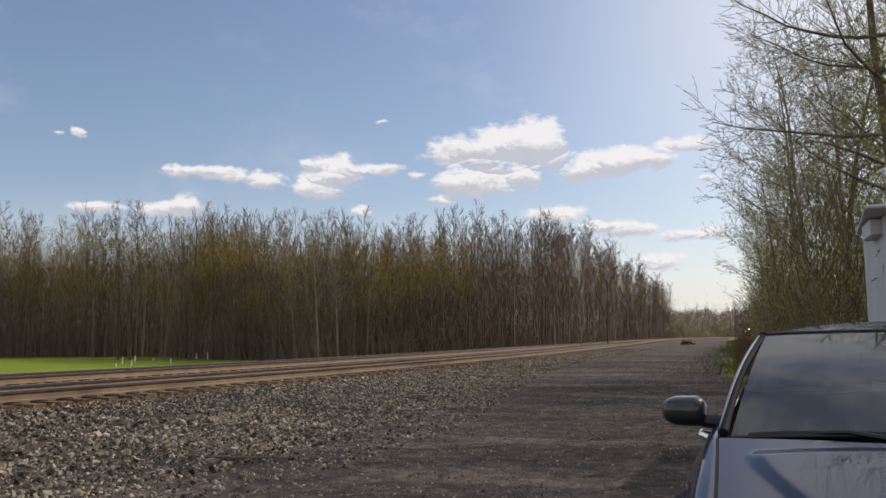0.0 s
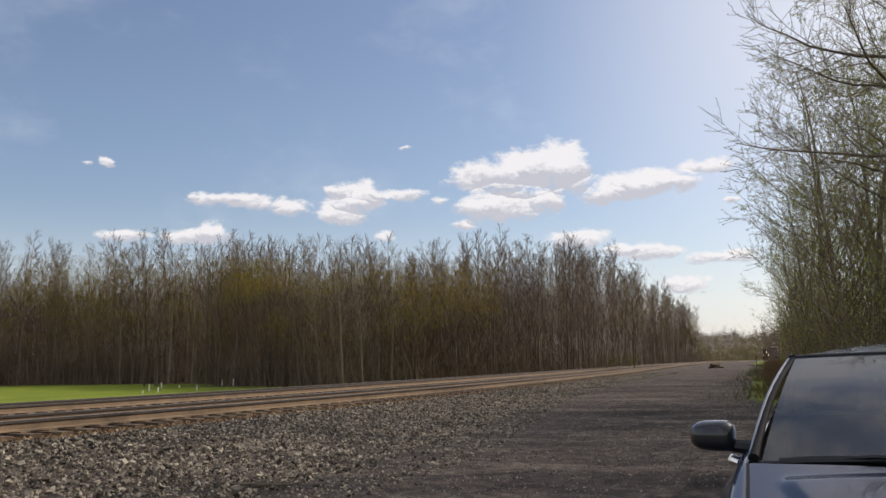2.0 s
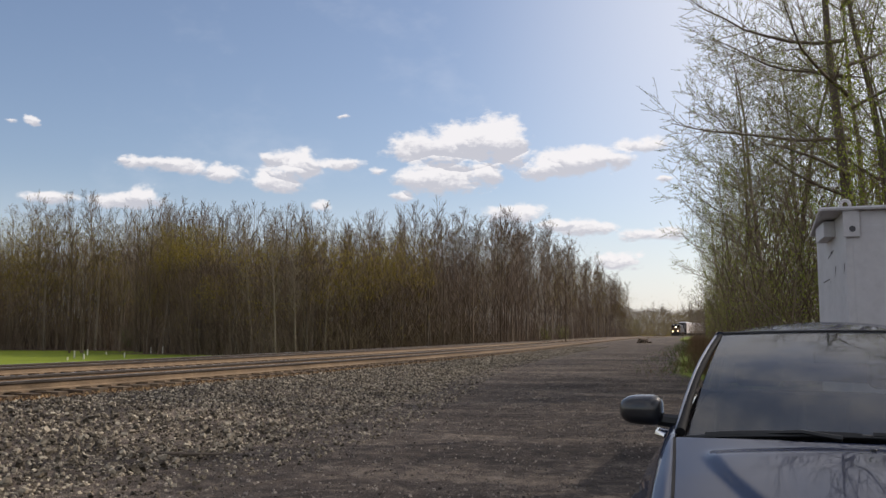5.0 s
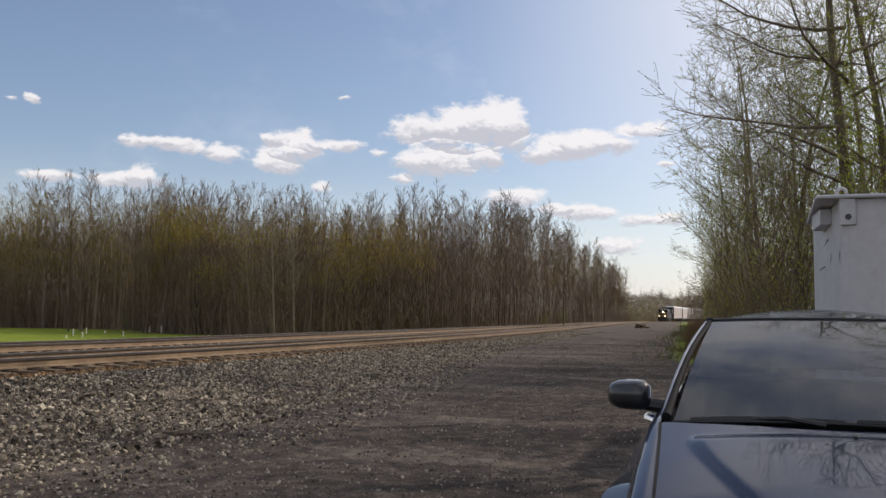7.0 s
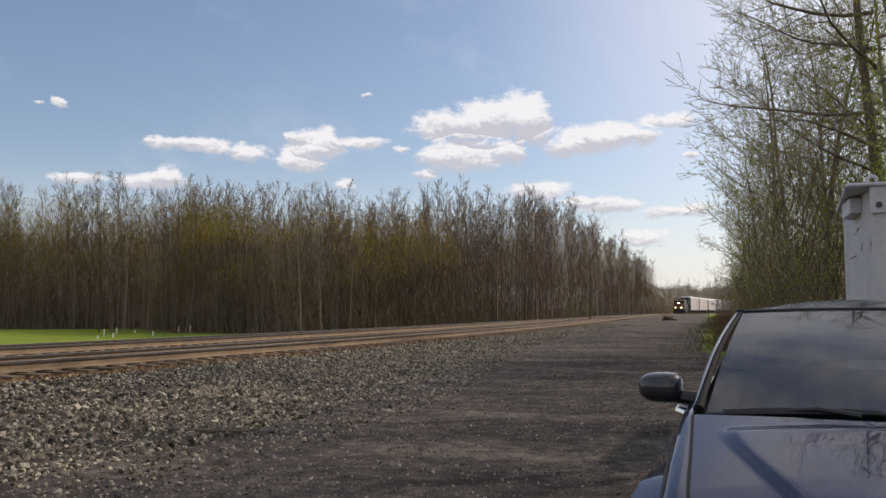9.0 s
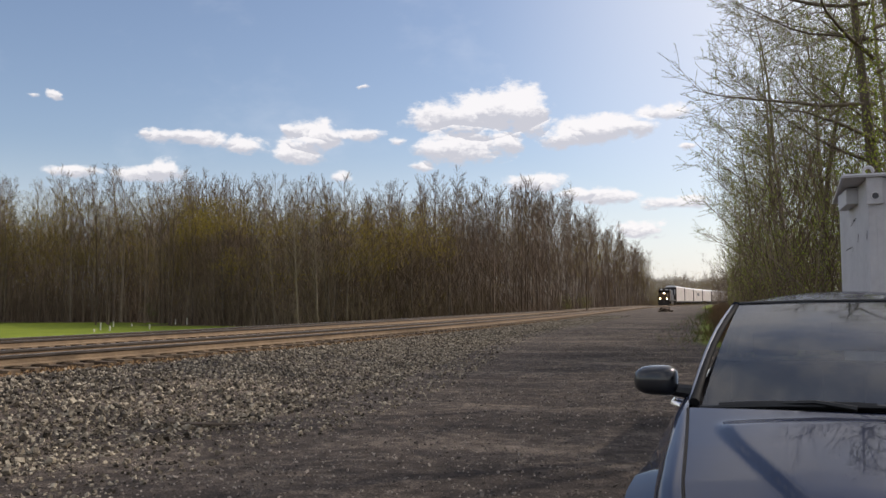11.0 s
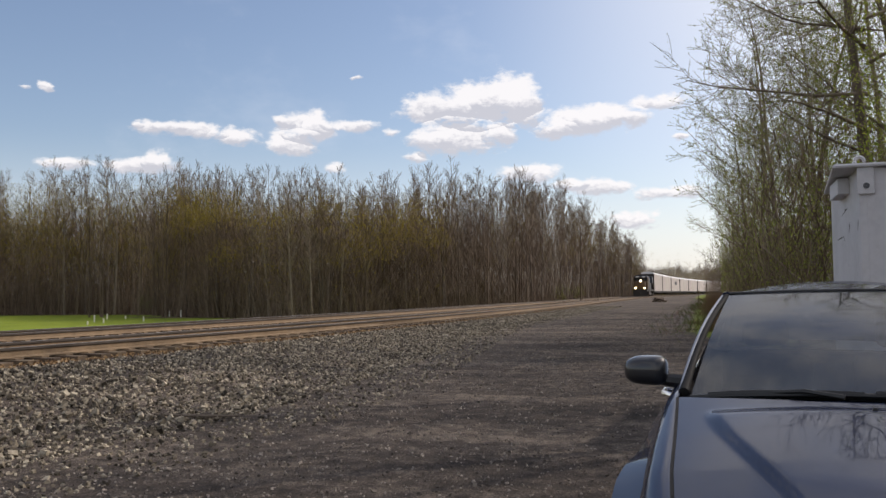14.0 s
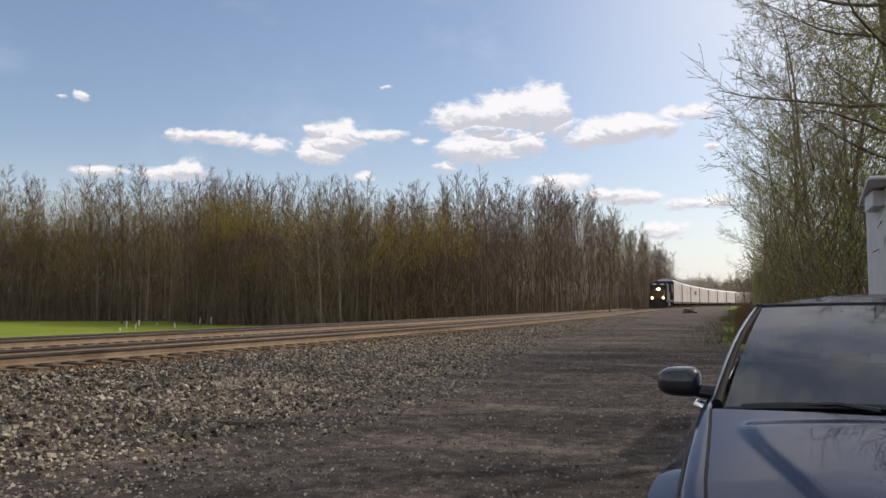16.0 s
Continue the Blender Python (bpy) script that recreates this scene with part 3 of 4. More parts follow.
            brush.tube([b, b + Vector((rng.uniform(-0.9, 0.9), rng.uniform(-0.9, 0.9), rng.uniform(0.3, 1.1)))], [0.018, 0.01], 3, False)
    tagged(part("undergrowth", brush, M_TWIG), "tangled brown saplings and brush under the wood", "brush", kind="stuff")
    # fine branches of the young trees standing close together, too many to tell apart
    verts, faces = [], []
    for i in range(320000):
        if i < 200000:
            s, back = spot(), 38 * rng.random() ** 1.2
        elif i < 280000:
            s, back = rng.uniform(48, 94), 50 * rng.random()
        else:
            s, back = rng.uniform(168, WOOD_LENGTH), 30 * rng.random()
        x, y = along_wood(s, back)
        top = 13.0 + 2.4 * noise.noise(Vector((s * 0.12, 0, 0))) + 1.5 * noise.noise(Vector((s * 0.7, 5, 0)))
        z = top * 1.18 * canopy(x, y) * rng.random() * (0.62 + 0.38 * rng.random()) - 0.7
        l, w = rng.uniform(0.4, 1.7), rng.uniform(0.010, 0.026)
        a, b, tilt = rng.uniform(0, 6.3), rng.uniform(0, 3.15), rng.uniform(0.05, 1.1)
        dx, dy, ux, uy = math.cos(a) * tilt * l, math.sin(a) * tilt * l, math.cos(b) * w, math.sin(b) * w
        n = len(verts)
        verts += [(x - ux, y - uy, z), (x + ux, y + uy, z), (x + dx + ux * 0.4, y + dy + uy * 0.4, z + l), (x + dx - ux * 0.4, y + dy - uy * 0.4, z + l)]
        faces.append((n, n + 1, n + 2, n + 3))
    fine = Shape()
    fine.v, fine.f = verts, faces
    tagged(part("thicket", fine, M_TWIG), "dense fine brown branches of young trees", "brush", kind="stuff")
    buds = Wood(9)
    for i in range(190000):
        s = spot()
        x, y = along_wood(s, rng.uniform(-2.0, 3.0))
        z = rng.gauss(10.5, 3.3)
        clump = noise.noise(Vector((s * 0.16, z * 0.13, 3.3))) + 0.5 * noise.noise(Vector((s * 0.6, z * 0.5, 8.1)))
        if clump < (-0.2 if s < 100 else 0.06 if s < 125 else 0.12 if s < 165 else 0.25) or not 1.5 < z < 16:
            continue
        buds.leaf(Vector((x, y, z * canopy(x, y))), rng.uniform(0.07, 0.16))
    tagged(part("budding_foliage", buds.leaves, M_BUD), "sparse yellow-green spring buds among the branches", "leaves", kind="stuff")
    # far trees beyond the bend
    far = Shape()
    for i in range(30):
        x, y = rng.uniform(-45, 60), rng.uniform(440, 500)
        pts, faces = simple[rng.randrange(6)]
        a, k = rng.uniform(0, 6.3), rng.uniform(0.75, 1.05)
        c, q = math.cos(a) * k * 1.3, math.sin(a) * k * 1.3
        far.add(np.stack([pts[:, 0] * c - pts[:, 1] * q + x, pts[:, 0] * q + pts[:, 1] * c + y, pts[:, 2] * k], 1).tolist(), faces)
    for i in range(26000):
        x, y = rng.uniform(-50, 65), rng.uniform(425, 520)
        z = (13 + 4 * noise.noise(Vector((x * 0.12, 0, 7)))) * rng.random() ** 1.2
        l, w, a = rng.uniform(1.0, 3.0), 0.05, rng.uniform(-0.5, 0.5)
        far.add([(x - w, y, z), (x + w, y, z), (x + a * l + 0.02, y, z + l), (x + a * l - 0.02, y, z + l)], [(0, 1, 2, 3)])
    # the haze of distance is put into the pale twig colour
    tagged(part("far_trees", far, M_PALETWIG), "distant bare trees painted haze-pale beyond the bend of the line", "trees", kind="stuff")
    green = Wood(14)
    for i in range(22000):
        green.leaf(Vector((rng.uniform(-50, 60), rng.uniform(420, 500), abs(rng.gauss(0, 6.5)))), rng.uniform(0.25, 0.55))
    tagged(part("far_foliage", green.leaves, M_BUD), "distant yellow-green spring leaves beyond the bend", "leaves", kind="stuff")


ROAD = dict(steps=[9, 5, 3, 1], wander=[0.09, 0.13, 0.18, 0.25], up=[0.04, 0.10, 0.10, 0.08], count=[1, 22, 9, 6], angle=[62, 42, 42], length=[15, 5.2, 2.2, 0.95], thin=[0.34, 0.5, 0.5],
            short=[0.3, 0.5, 0.4], leaf=0.06, leaves=3, least=0.006, split=2, **{"from": [0.1, 0.12, 0.1]})


def build_roadside():
    """The belt of trees on the lane's other side."""
    rng = random.Random(8)
    kinds = []
    for i in range(4):
        spec = dict(ROAD, leaves=(7, 14, 8, 17)[i], leaf=(0.05, 0.062, 0.055, 0.068)[i])
        kinds.append(tree_proto("roadside_tree", 40 + i, spec, 16.0 - 1.9 * i, 0.17 - 0.015 * i, M_PALETWIG, M_LEAF,
                                ("tall spreading roadside tree with bare twigs and first buds", "roadside tree in fresh yellow-green leaf")[i % 2])[0])
    spots = ROADSIDE
    used = [False] * 4
    for x, y, k, turn in spots:
        m = pose(x, y, height(x, min(y, 400)) - 0.05, rng.uniform(-3, 3), rng.uniform(-3, 3), turn)
        t = kinds[k]
        if used[k]:
            t = copy_thing(kinds[k], m)
        t.matrix_basis, used[k] = m, True


# the wide tree behind the container: height of each limb, its bearing, rise, length and radius
SPREAD = [(6.2, 186, 0, 4.7, 0.062), (8.9, 176, 0, 4.7, 0.062), (5.2, 215, 12, 4.2, 0.06), (7.4, 232, 14, 4.6, 0.065), (10.2, 200, 22, 4.6, 0.06), (11.4, 165, 30, 4.4, 0.055),
          (4.6, 150, 18, 3.8, 0.05), (7.0, 330, 15, 4.4, 0.06), (8.2, 20, 20, 4.6, 0.06), (9.8, 280, 25, 4.2, 0.055), (11.0, 60, 30, 4.2, 0.05), (12.4, 240, 45, 3.8, 0.05),
          (12.8, 120, 48, 3.8, 0.05), (13.4, 330, 60, 3.4, 0.045), (5.8, 100, 15, 4.0, 0.05), (7.9, 130, 20, 4.4, 0.055), (3.6, 195, 20, 3.2, 0.04), (10.6, 145, 25, 4.2, 0.05)]


def build_spreading_tree():
    w = Wood(91)
    spec = dict(ROAD, count=[1, 0, 11, 7], steps=[10, 7, 4, 2], leaves=9, leaf=0.045, wander=[0.035, 0.15, 0.18, 0.2], up=[0.02, 0.06, 0.09, 0.1])
    w.limb((0, 0, -0.3), (-0.02, 0, 1), 15.5, 0.20, 0, spec)
    for z, bearing, rise, length, radius in SPREAD:
        b, e = radians(bearing), radians(rise)
        w.limb((-0.02 * z, 0, z), (math.cos(b) * math.cos(e), math.sin(b) * math.cos(e), math.sin(e)), length, radius, 1, spec)
    t = tagged(new("spreading_tree"), "wide roadside tree with bare level limbs and tiny first leaves", "tree", "trees")
    part("trunk", w.limbs, M_BARK, t, smooth=True)
    part("branchwork", w.twigs, M_PALETWIG, t)
    part("foliage", w.leaves, M_LEAF, t)
    t.matrix_basis = pose(4.95, 24.2, height(4.95, 24.2) - 0.05)


# those short of y = 17 stand out of view, added to shade the lane
# x, y, kind and turn of each tree in the belt
ROADSIDE = [(6.6, 26.5, 0, 20), (4.4, 32, 2, 80), (8.5, 21, 1, 150), (4.3, 40, 1, 210), (4.4, 49, 0, 300), (7.8, 29, 3, 10), (4.6, 58, 2, 40), (8.4, 37, 0, 95), (4.9, 68, 1, 130),
            (11.5, 24, 2, 200), (5.2, 79, 0, 250), (8.0, 46, 3, 270), (5.6, 91, 2, 330), (9.0, 60, 0, 15), (6.2, 105, 1, 60), (7.0, 120, 0, 120), (8.4, 138, 2, 160), (10.4, 160, 0, 200),
            (13.0, 185, 1, 230), (16.5, 214, 2, 270), (21, 248, 0, 310), (27, 285, 1, 350), (9.5, 76, 3, 20), (10.5, 96, 1, 45),
            (9.6, 18.5, 0, 140), (9.0, 20.0, 2, 75), (6.9, 31, 2, 15), (6.3, 44, 1, 190), (8.6, 15.5, 0, 30), (8.4, 6.5, 0, 60), (6.8, 0.5, 2, 0), (8.8, -6, 0, 33), (10.5, 5, 1, 61), (11.0, 14.5, 0, 240), (9.0, -13, 2, 280)]


def build_weeds():
    rng = random.Random(21)
    stalks, blades = Shape(), Shape()
    for i in range(15000):
        y = 21 + 110 * rng.random() ** 1.5
        e = grass_edge(y)
        x = e + rng.gauss(1.3, 0.7)
        clump = noise.noise(Vector((x * 0.9, y * 0.35, 2)))
        if clump < -0.1:
            continue
        dry = rng.random() < 0.4 + 0.5 * ease(x - e, 0.0, 1.1)
        h = rng.uniform(0.08, 0.28) + (0.75 * ease(x - e, 0.2, 1.8) * rng.random() if dry else 0.1)
        p = Vector((x, y, height(x, y) - 0.02))
        q = p + Vector((rng.uniform(-0.2, 0.2), rng.uniform(-0.2, 0.2), h))
        (stalks if dry else blades).tube([p, p.lerp(q, 0.5) + Vector((rng.uniform(-.05, .05), rng.uniform(-.05, .05), 0)), q], [0.005, 0.004, 0.002], 3, False)
    brush, green = Shape(), Wood(77)
    for i in range(8000):
        y = 23 + 200 * rng.random() ** 1.8
        x = grass_edge(min(y, 300)) + 2.2 + 6 * rng.random()
        z = 5.0 * rng.random() ** 1.4
        a, tilt, l = rng.uniform(0, 6.3), rng.uniform(0.1, 0.8), rng.uniform(0.5, 1.8)
        p = Vector((x, y, height(x, y) + z))
        brush.tube([p, p + Vector((math.cos(a) * tilt, math.sin(a) * tilt, 1)) * l], [0.012, 0.005], 3, False)
    tagged(part("roadside_brush", brush, M_TWIG), "dense brown brush under the roadside trees", "brush", kind="stuff")
    for i in range(125000):
        y = 17 + 60 * rng.random() ** 2.2
        x = max(grass_edge(y) + 2.0, rng.gauss(7.0, 2.2))
        green.leaf(Vector((x, y, abs(rng.gauss(2.2, 4.4)))), rng.uniform(0.035, 0.075))
    tagged(part("roadside_foliage", green.leaves, M_LEAF), "fresh yellow-green spring leaves in the roadside belt", "leaves", kind="stuff")
    tagged(part("weeds", blades, M_WEED), "fresh green grass along the lane's edge", "grass", kind="stuff")
    tagged(part("dry_stalks", stalks, M_STRAW), "dry reddish-brown weed stalks along the lane", "weeds", kind="stuff")
    # leafy shrubs in front of the trees
    for x, y, r, h in ((5.2, 27, 1.8, 4.2), (4.6, 35, 1.8, 4.6), (4.9, 44, 2.0, 4.8), (4.6, 54, 2.0, 5.0), (5.2, 66, 2.4, 5.0), (5.6, 80, 2.4, 5.2), (6.2, 98, 2.6, 5.4), (7.6, 122, 3.0, 5.4), (10, 152, 3.4, 5.4), (6.0, 21, 1.9, 5.0), (8.4, 20, 1.9, 5.2), (11.0, 20, 2.0, 5.0), (-19.4, 140, 1.4, 4.2), (-18.2, 156, 1.4, 3.6), (-10.2, 288, 3.0, 8.5), (-64.5, 93.0, 2.4, 3.2)):
        w = Wood(int(abs(x) * 10 + y))
        for j in range(34):
            a, tilt = w.r.uniform(0, 6.3), w.r.uniform(0.05, 0.55)
            w.limb((x + w.r.uniform(-0.5, 0.5) * r, y + w.r.uniform(-0.5, 0.5) * r, height(x, y) - 0.1), (math.cos(a) * tilt, math.sin(a) * tilt, 1), h * w.r.uniform(0.5, 1.0), 0.014, 0, BUSH)
        t = tagged(new("shrub"), "leafy yellow-green shrub beside the lane" if x > 0 else "green leafy shrub at the wood's edge", "shrub", "shrubs")
        part("stemwork", w.limbs, M_TWIG, t)
        part("twigwork", w.twigs, M_TWIG, t)
        part("foliage", w.leaves, M_LEAF if x > -50 else M_WEED, t)


BUSH = dict(steps=[4, 2, 1], wander=[0.24, 0.25, 0.2], up=[0.05, 0.1, 0.1], count=[1, 7, 4], angle=[45, 45], length=[3, 0.9, 0.4], thin=[0.5, 0.5], short=[0.4, 0.4], leaf=0.075, leaves=3, least=0.005, split=1, **{"from": [0.15, 0.2]})


# ---- the parked car ----
M_PAINT = surface("navy_car_paint", [(0.010, 0.016, 0.040), (0.013, 0.020, 0.048), (0.016, 0.025, 0.056)], 1.5, 0.5, spec=0.1, coat=0.8, fine=0.2)
M_TRIM = surface("black_plastic", [(0.010, 0.010, 0.011), (0.022, 0.022, 0.023)], 6.0, 0.45)
M_SEAL = surface("dull_black_rubber", [(0.012, 0.012, 0.013), (0.025, 0.025, 0.026)], 6.0, 0.75, spec=0.15)
M_GLOSS = surface("gloss_black_shell", [(0.012, 0.013, 0.016), (0.020, 0.021, 0.025)], 6.0, 0.4, spec=0.3, coat=1.0)
M_CABIN = surface("dark_cabin_cloth", [(0.020, 0.020, 0.022), (0.045, 0.045, 0.048)], 8.0, 0.9)
M_GLASS = pane("window_glass", (0.13, 0.155, 0.165))
M_TYRE = surface("tyre_rubber", [(0.012, 0.012, 0.012), (0.03, 0.03, 0.03)], 8.0, 0.85)
M_ALLOY = surface("alloy", [(0.35, 0.35, 0.36), (0.5, 0.5, 0.5)], 5.0, 0.3, metal=1.0)
M_CHROME = surface("chrome", [(0.75, 0.75, 0.75), (0.85, 0.85, 0.85)], 5.0, 0.12, metal=1.0)
M_LAMPGLASS = glass("clear_plastic", (0.85, 0.88, 0.9), 0.02)

# stations from nose to tail: y, hood edge x and z, shoulder x and z, widest x
CAR = [(2.18, 0.46, 0.60, 0.52, 0.56, 0.58), (2.08, 0.59, 0.67, 0.67, 0.62, 0.74), (1.90, 0.650, 0.735, 0.745, 0.68, 0.83), (1.60, 0.680, 0.81, 0.775, 0.765, 0.872), (1.30, 0.694, 0.875, 0.785, 0.825, 0.885),
       (1.05, 0.708, 0.925, 0.785, 0.87, 0.872), (0.86, 0.720, 0.965, 0.785, 0.90, 0.865), (0.50, 0.718, 0.985, 0.785, 0.92, 0.86), (0.0, 0.71, 0.99, 0.79, 0.92, 0.86), (-0.7, 0.71, 1.0, 0.79, 0.93, 0.86),
       (-1.3, 0.70, 1.01, 0.785, 0.93, 0.865), (-1.6, 0.68, 1.01, 0.77, 0.93, 0.855), (-2.0, 0.62, 0.97, 0.72, 0.90, 0.80), (-2.2, 0.52, 0.88, 0.6, 0.82, 0.66)]


def between(y, i):
    for a, b in zip(CAR, CAR[1:]):
        if b[0] <= y <= a[0]:
            t = (y - b[0]) / (a[0] - b[0])
            return b[i] + (a[i] - b[i]) * t
    return CAR[0][i] if y > CAR[0][0] else CAR[-1][i]


def hood_z(u, y):
    """Height of the hood at u (0 middle, 1 edge): crowned, with a raised middle that narrows to the nose."""
    z = between(y, 2) + 0.045 * (1 - u * u)
    w = 0.80 - 0.42 * ease(y, 1.0, 2.1)
    bulge = 0.020 * (1 - ease(abs(u), w, w + 0.07)) * (1 - ease(y, 1.7, 2.05))
    return z + bulge * ease(y, 1.02, 1.16)


def cowl_y(u):
    return 0.98 - 0.13 * u * u


def build_car():
    car = tagged(new("car"), "dark navy blue sedan parked on the cinder lane", "car")
    side = Shape()
    for sx in (1, -1):
        ys = [2.18 - 0.08 * i for i in range(55)] + [-2.2]
        rows = []
        for y in ys:
            xe, ze, xs, zs, xw = (between(y, i) for i in range(1, 6))
            flare = 0.026 * math.exp(-((y - 1.32) / 0.42) ** 4) + 0.02 * math.exp(-((y + 1.33) / 0.42) ** 4)
            f = math.exp(-((y - 1.38) / 0.36) ** 4)
            prof = [(xe, ze), (xe + 0.012, ze + 0.004), ((xe + xs) / 2 + 0.01, (ze + zs) / 2 + 0.022), (xs, zs), (xs + (xw - xs) * (0.6 - 0.48 * f), zs - 0.06 - 0.025 * f), (xw + flare * (1.0 if y > 0 else 0.6), zs - 0.15 + 0.03 * f), (xw + flare, 0.58), (xw - 0.01 + flare * 0.5, 0.40), (xw - 0.05, 0.26), (xw - 0.10, 0.19)]
            for ay in (1.32, -1.33):
                d = abs(y - ay)
                if d < 0.34:
                    top = 0.31 + math.sqrt(0.34 ** 2 - d * d)
                    prof = [(px, max(pz, top) if k > 4 else pz) for k, (px, pz) in enumerate(prof)]
            rows.append([(sx * px, y, pz) for px, pz in prof])
        side.grid(rows)
    rounded(part("body", side, M_PAINT, car), 50)
    hood = Shape()
    rows = []
    for j in range(81):
        u = -1 + j / 40
        y0, y1 = cowl_y(u), 2.12 - 0.20 * u * u
        rows.append([(u * (between(y0 + (y1 - y0) * i / 44, 1) - 0.006), y0 + (y1 - y0) * i / 44, hood_z(u, y0 + (y1 - y0) * i / 44)) for i in range(45)])
    hood.grid(rows)
    h = rounded(part("hood", hood, M_PAINT, car), 60)
    for sx in (1, -1):
        part("hood_seam", Shape().tube([(sx * (between(y, 1) + 0.001), y, between(y, 2) - 0.002) for y in [0.86 + 0.1 * i for i in range(12)]], 0.007, 5), M_SEAL, h)
    part("washer_nozzle", Shape().box((0.0, 1.10, hood_z(0, 1.11) - 0.004), (0.018, 1.118, hood_z(0, 1.11) + 0.010), bevel=0.004), M_TRIM, h)
    # cowl panel under the wipers
    cowl = Shape().grid([[(u * 0.70, cowl_y(u) + 0.005 - 0.14 * i / 3, between(0.9, 2) + 0.045 * (1 - u * u) - 0.012 - 0.012 * math.sin(i)) for i in range(4)] for u in [-1 + k / 10 for k in range(21)]])
    part("cowl", cowl, M_TRIM, car)
    # windscreen, from its foot to the roof's edge
    def screen(u, t, lift=0.0):
        y0, z0, x0 = cowl_y(u) - 0.085, between(0.9, 2) + 0.040 * (1 - u * u), 0.675
        y1, z1, x1 = -0.14 - 0.09 * u * u, 1.392 + 0.012 * (1 - u * u), 0.535
        bow = 0.035 * math.sin(math.pi * t)
        return (u * (x0 + (x1 - x0) * t), y0 + (y1 - y0) * t + bow * 0.6, z0 + (z1 - z0) * t + bow + lift)
    us = [-1 + k / 10 for k in range(21)]
    g = Shape().grid([[screen(u, t / 10) for t in range(11)] for u in us])
    w = rounded(part("windshield", g, M_GLASS, car, "tinted windshield reflecting clouds"), 60)
    for t, r in ((0.0, 0.009), (1.0, 0.007)):
        part("seal", Shape().tube([screen(u, t, 0.003) for u in us], r, 6), M_TRIM, w)
    for x0, x1, y0 in ((0.60, 0.02, 0.0), (-0.02, -0.58, 0.0)):
        arm = Shape()
        path = [screen(x0 / 0.675 + (x1 - x0) / 0.675 * t, 0.002 + 0.014 * t * (1 - t), 0.010) for t in [k / 8 for k in range(9)]]
        arm.tube(path, [0.011, 0.012, 0.013, 0.012, 0.011, 0.010, 0.009, 0.008, 0.006], 5)
        arm.tube([path[3], Vector(path[5]) + Vector((0, 0.03, 0.008)), Vector(path[7]) + Vector((0, 0.05, -0.012))], [0.007, 0.009, 0.011], 5)
        part("wiper", arm, M_TRIM, car)
    # roof, rear screen and pillars
    roof = Shape()
    rows = []
    for u in us:
        row = [screen(u, 1.0)]
        for t in [k / 10 for k in range(1, 11)]:
            y = -0.16 - 1.30 * t
            row.append((u * (0.535 + 0.02 * math.sin(math.pi * t)), y - 0.07 * u * u * (1 - t), 1.385 + (0.008 + 0.060 * math.sin(math.pi * min(1, t * 1.1) ** 0.7)) * (1 - u * u) + 0.012 * math.sin(math.pi * t) - 0.05 * t * t))
        rows.append(row)
    roof.grid(rows)
    rounded(part("roof", roof, M_PAINT, car), 60)
    part("roof_aerial", Shape().tube([(-0.02, -1.2, 1.38), (-0.02, -1.28, 1.415)], [0.02, 0.006], 6), M_TRIM, car)
    back = Shape().grid([[(u * (0.535 + 0.1 * t), -1.46 - 0.45 * t, 1.335 + 0.032 * (1 - u * u) - 0.30 * t) for t in (0, 0.33, 0.66, 1)] for u in us])
    part("rear_window", back, M_GLASS, car)
    deck = Shape().grid([[(u * between(y, 1), y, between(y, 2) + 0.02 * (1 - u * u)) for y in (-1.85, -2.0, -2.1, -2.2)] for u in us])
    part("trunk_lid", deck, M_PAINT, car)
    for sx in (1, -1):
        foot_p, top_p = Vector((sx * 0.705, 0.72, 0.975)), Vector((sx * 0.552, -0.235, 1.378))
        pts = [foot_p.lerp(top_p, t) + Vector((sx * 0.012, 0, 0.035)) * math.sin(math.pi * t) for t in [k / 8 for k in range(9)]]
        p = Shape().tube(pts, [0.022, 0.018, 0.016, 0.015, 0.015, 0.015, 0.015, 0.016, 0.018], 8)
        rounded(part("pillar", p, M_SEAL, car), 60)
        # added bright strip stands in for the highlight along the pillar's outer edge
        strip = Shape().tube([p + Vector((sx * 0.017, -0.004, 0.004)) for p in pts], 0.009, 6)
        rounded(part("pillar_trim", strip, M_ALLOY, car), 60)
        rail = Shape().tube([(sx * (0.552 + 0.01 * math.sin(math.pi * t)), -0.235 - 1.22 * t, 1.375 + 0.012 * math.sin(math.pi * t) - 0.05 * t * t) for t in [k / 8 for k in range(9)]] + [(sx * 0.64, -1.9, 1.03)], 0.030, 8)
        rounded(part("roof_rail", rail, M_PAINT, car), 60)
        side_glass = Shape().grid([[(sx * (0.70 - 0.155 * t), 0.62 - 0.9 * t if k == 0 else (-0.35 if k == 1 else -1.75 + 0.35 * t), 0.99 + 0.375 * t) for k in range(3)] for t in (0, 0.33, 0.66, 1)])
        part("side_window", side_glass, M_GLASS, car)
        # wing mirror
        shell = bmesh.new()
        bmesh.ops.create_icosphere(shell, subdivisions=4, radius=1)
        for v in shell.verts:
            c = v.co
            c.x, c.y, c.z = (math.copysign(abs(c.x) ** 0.62, c.x) * 0.101, math.copysign(abs(c.y) ** 0.8, c.y) * (0.085 if c.y > 0 else 0.035), math.copysign(abs(c.z) ** 0.66, c.z) * (0.069 - 0.010 * c.x * sx))
        m = rounded(part("wing_mirror", Shape().take(shell, Matrix.Translation((sx * 0.897, 0.43, 1.040))), M_GLOSS, car, "glossy black wing mirror"), 70)
        part("mirror_stalk", Shape().tube([(sx * 0.72, 0.42, 0.985), (sx * 0.80, 0.43, 0.995), (sx * 0.86, 0.43, 1.01)], [0.035, 0.03, 0.035], 8), M_TRIM, m)
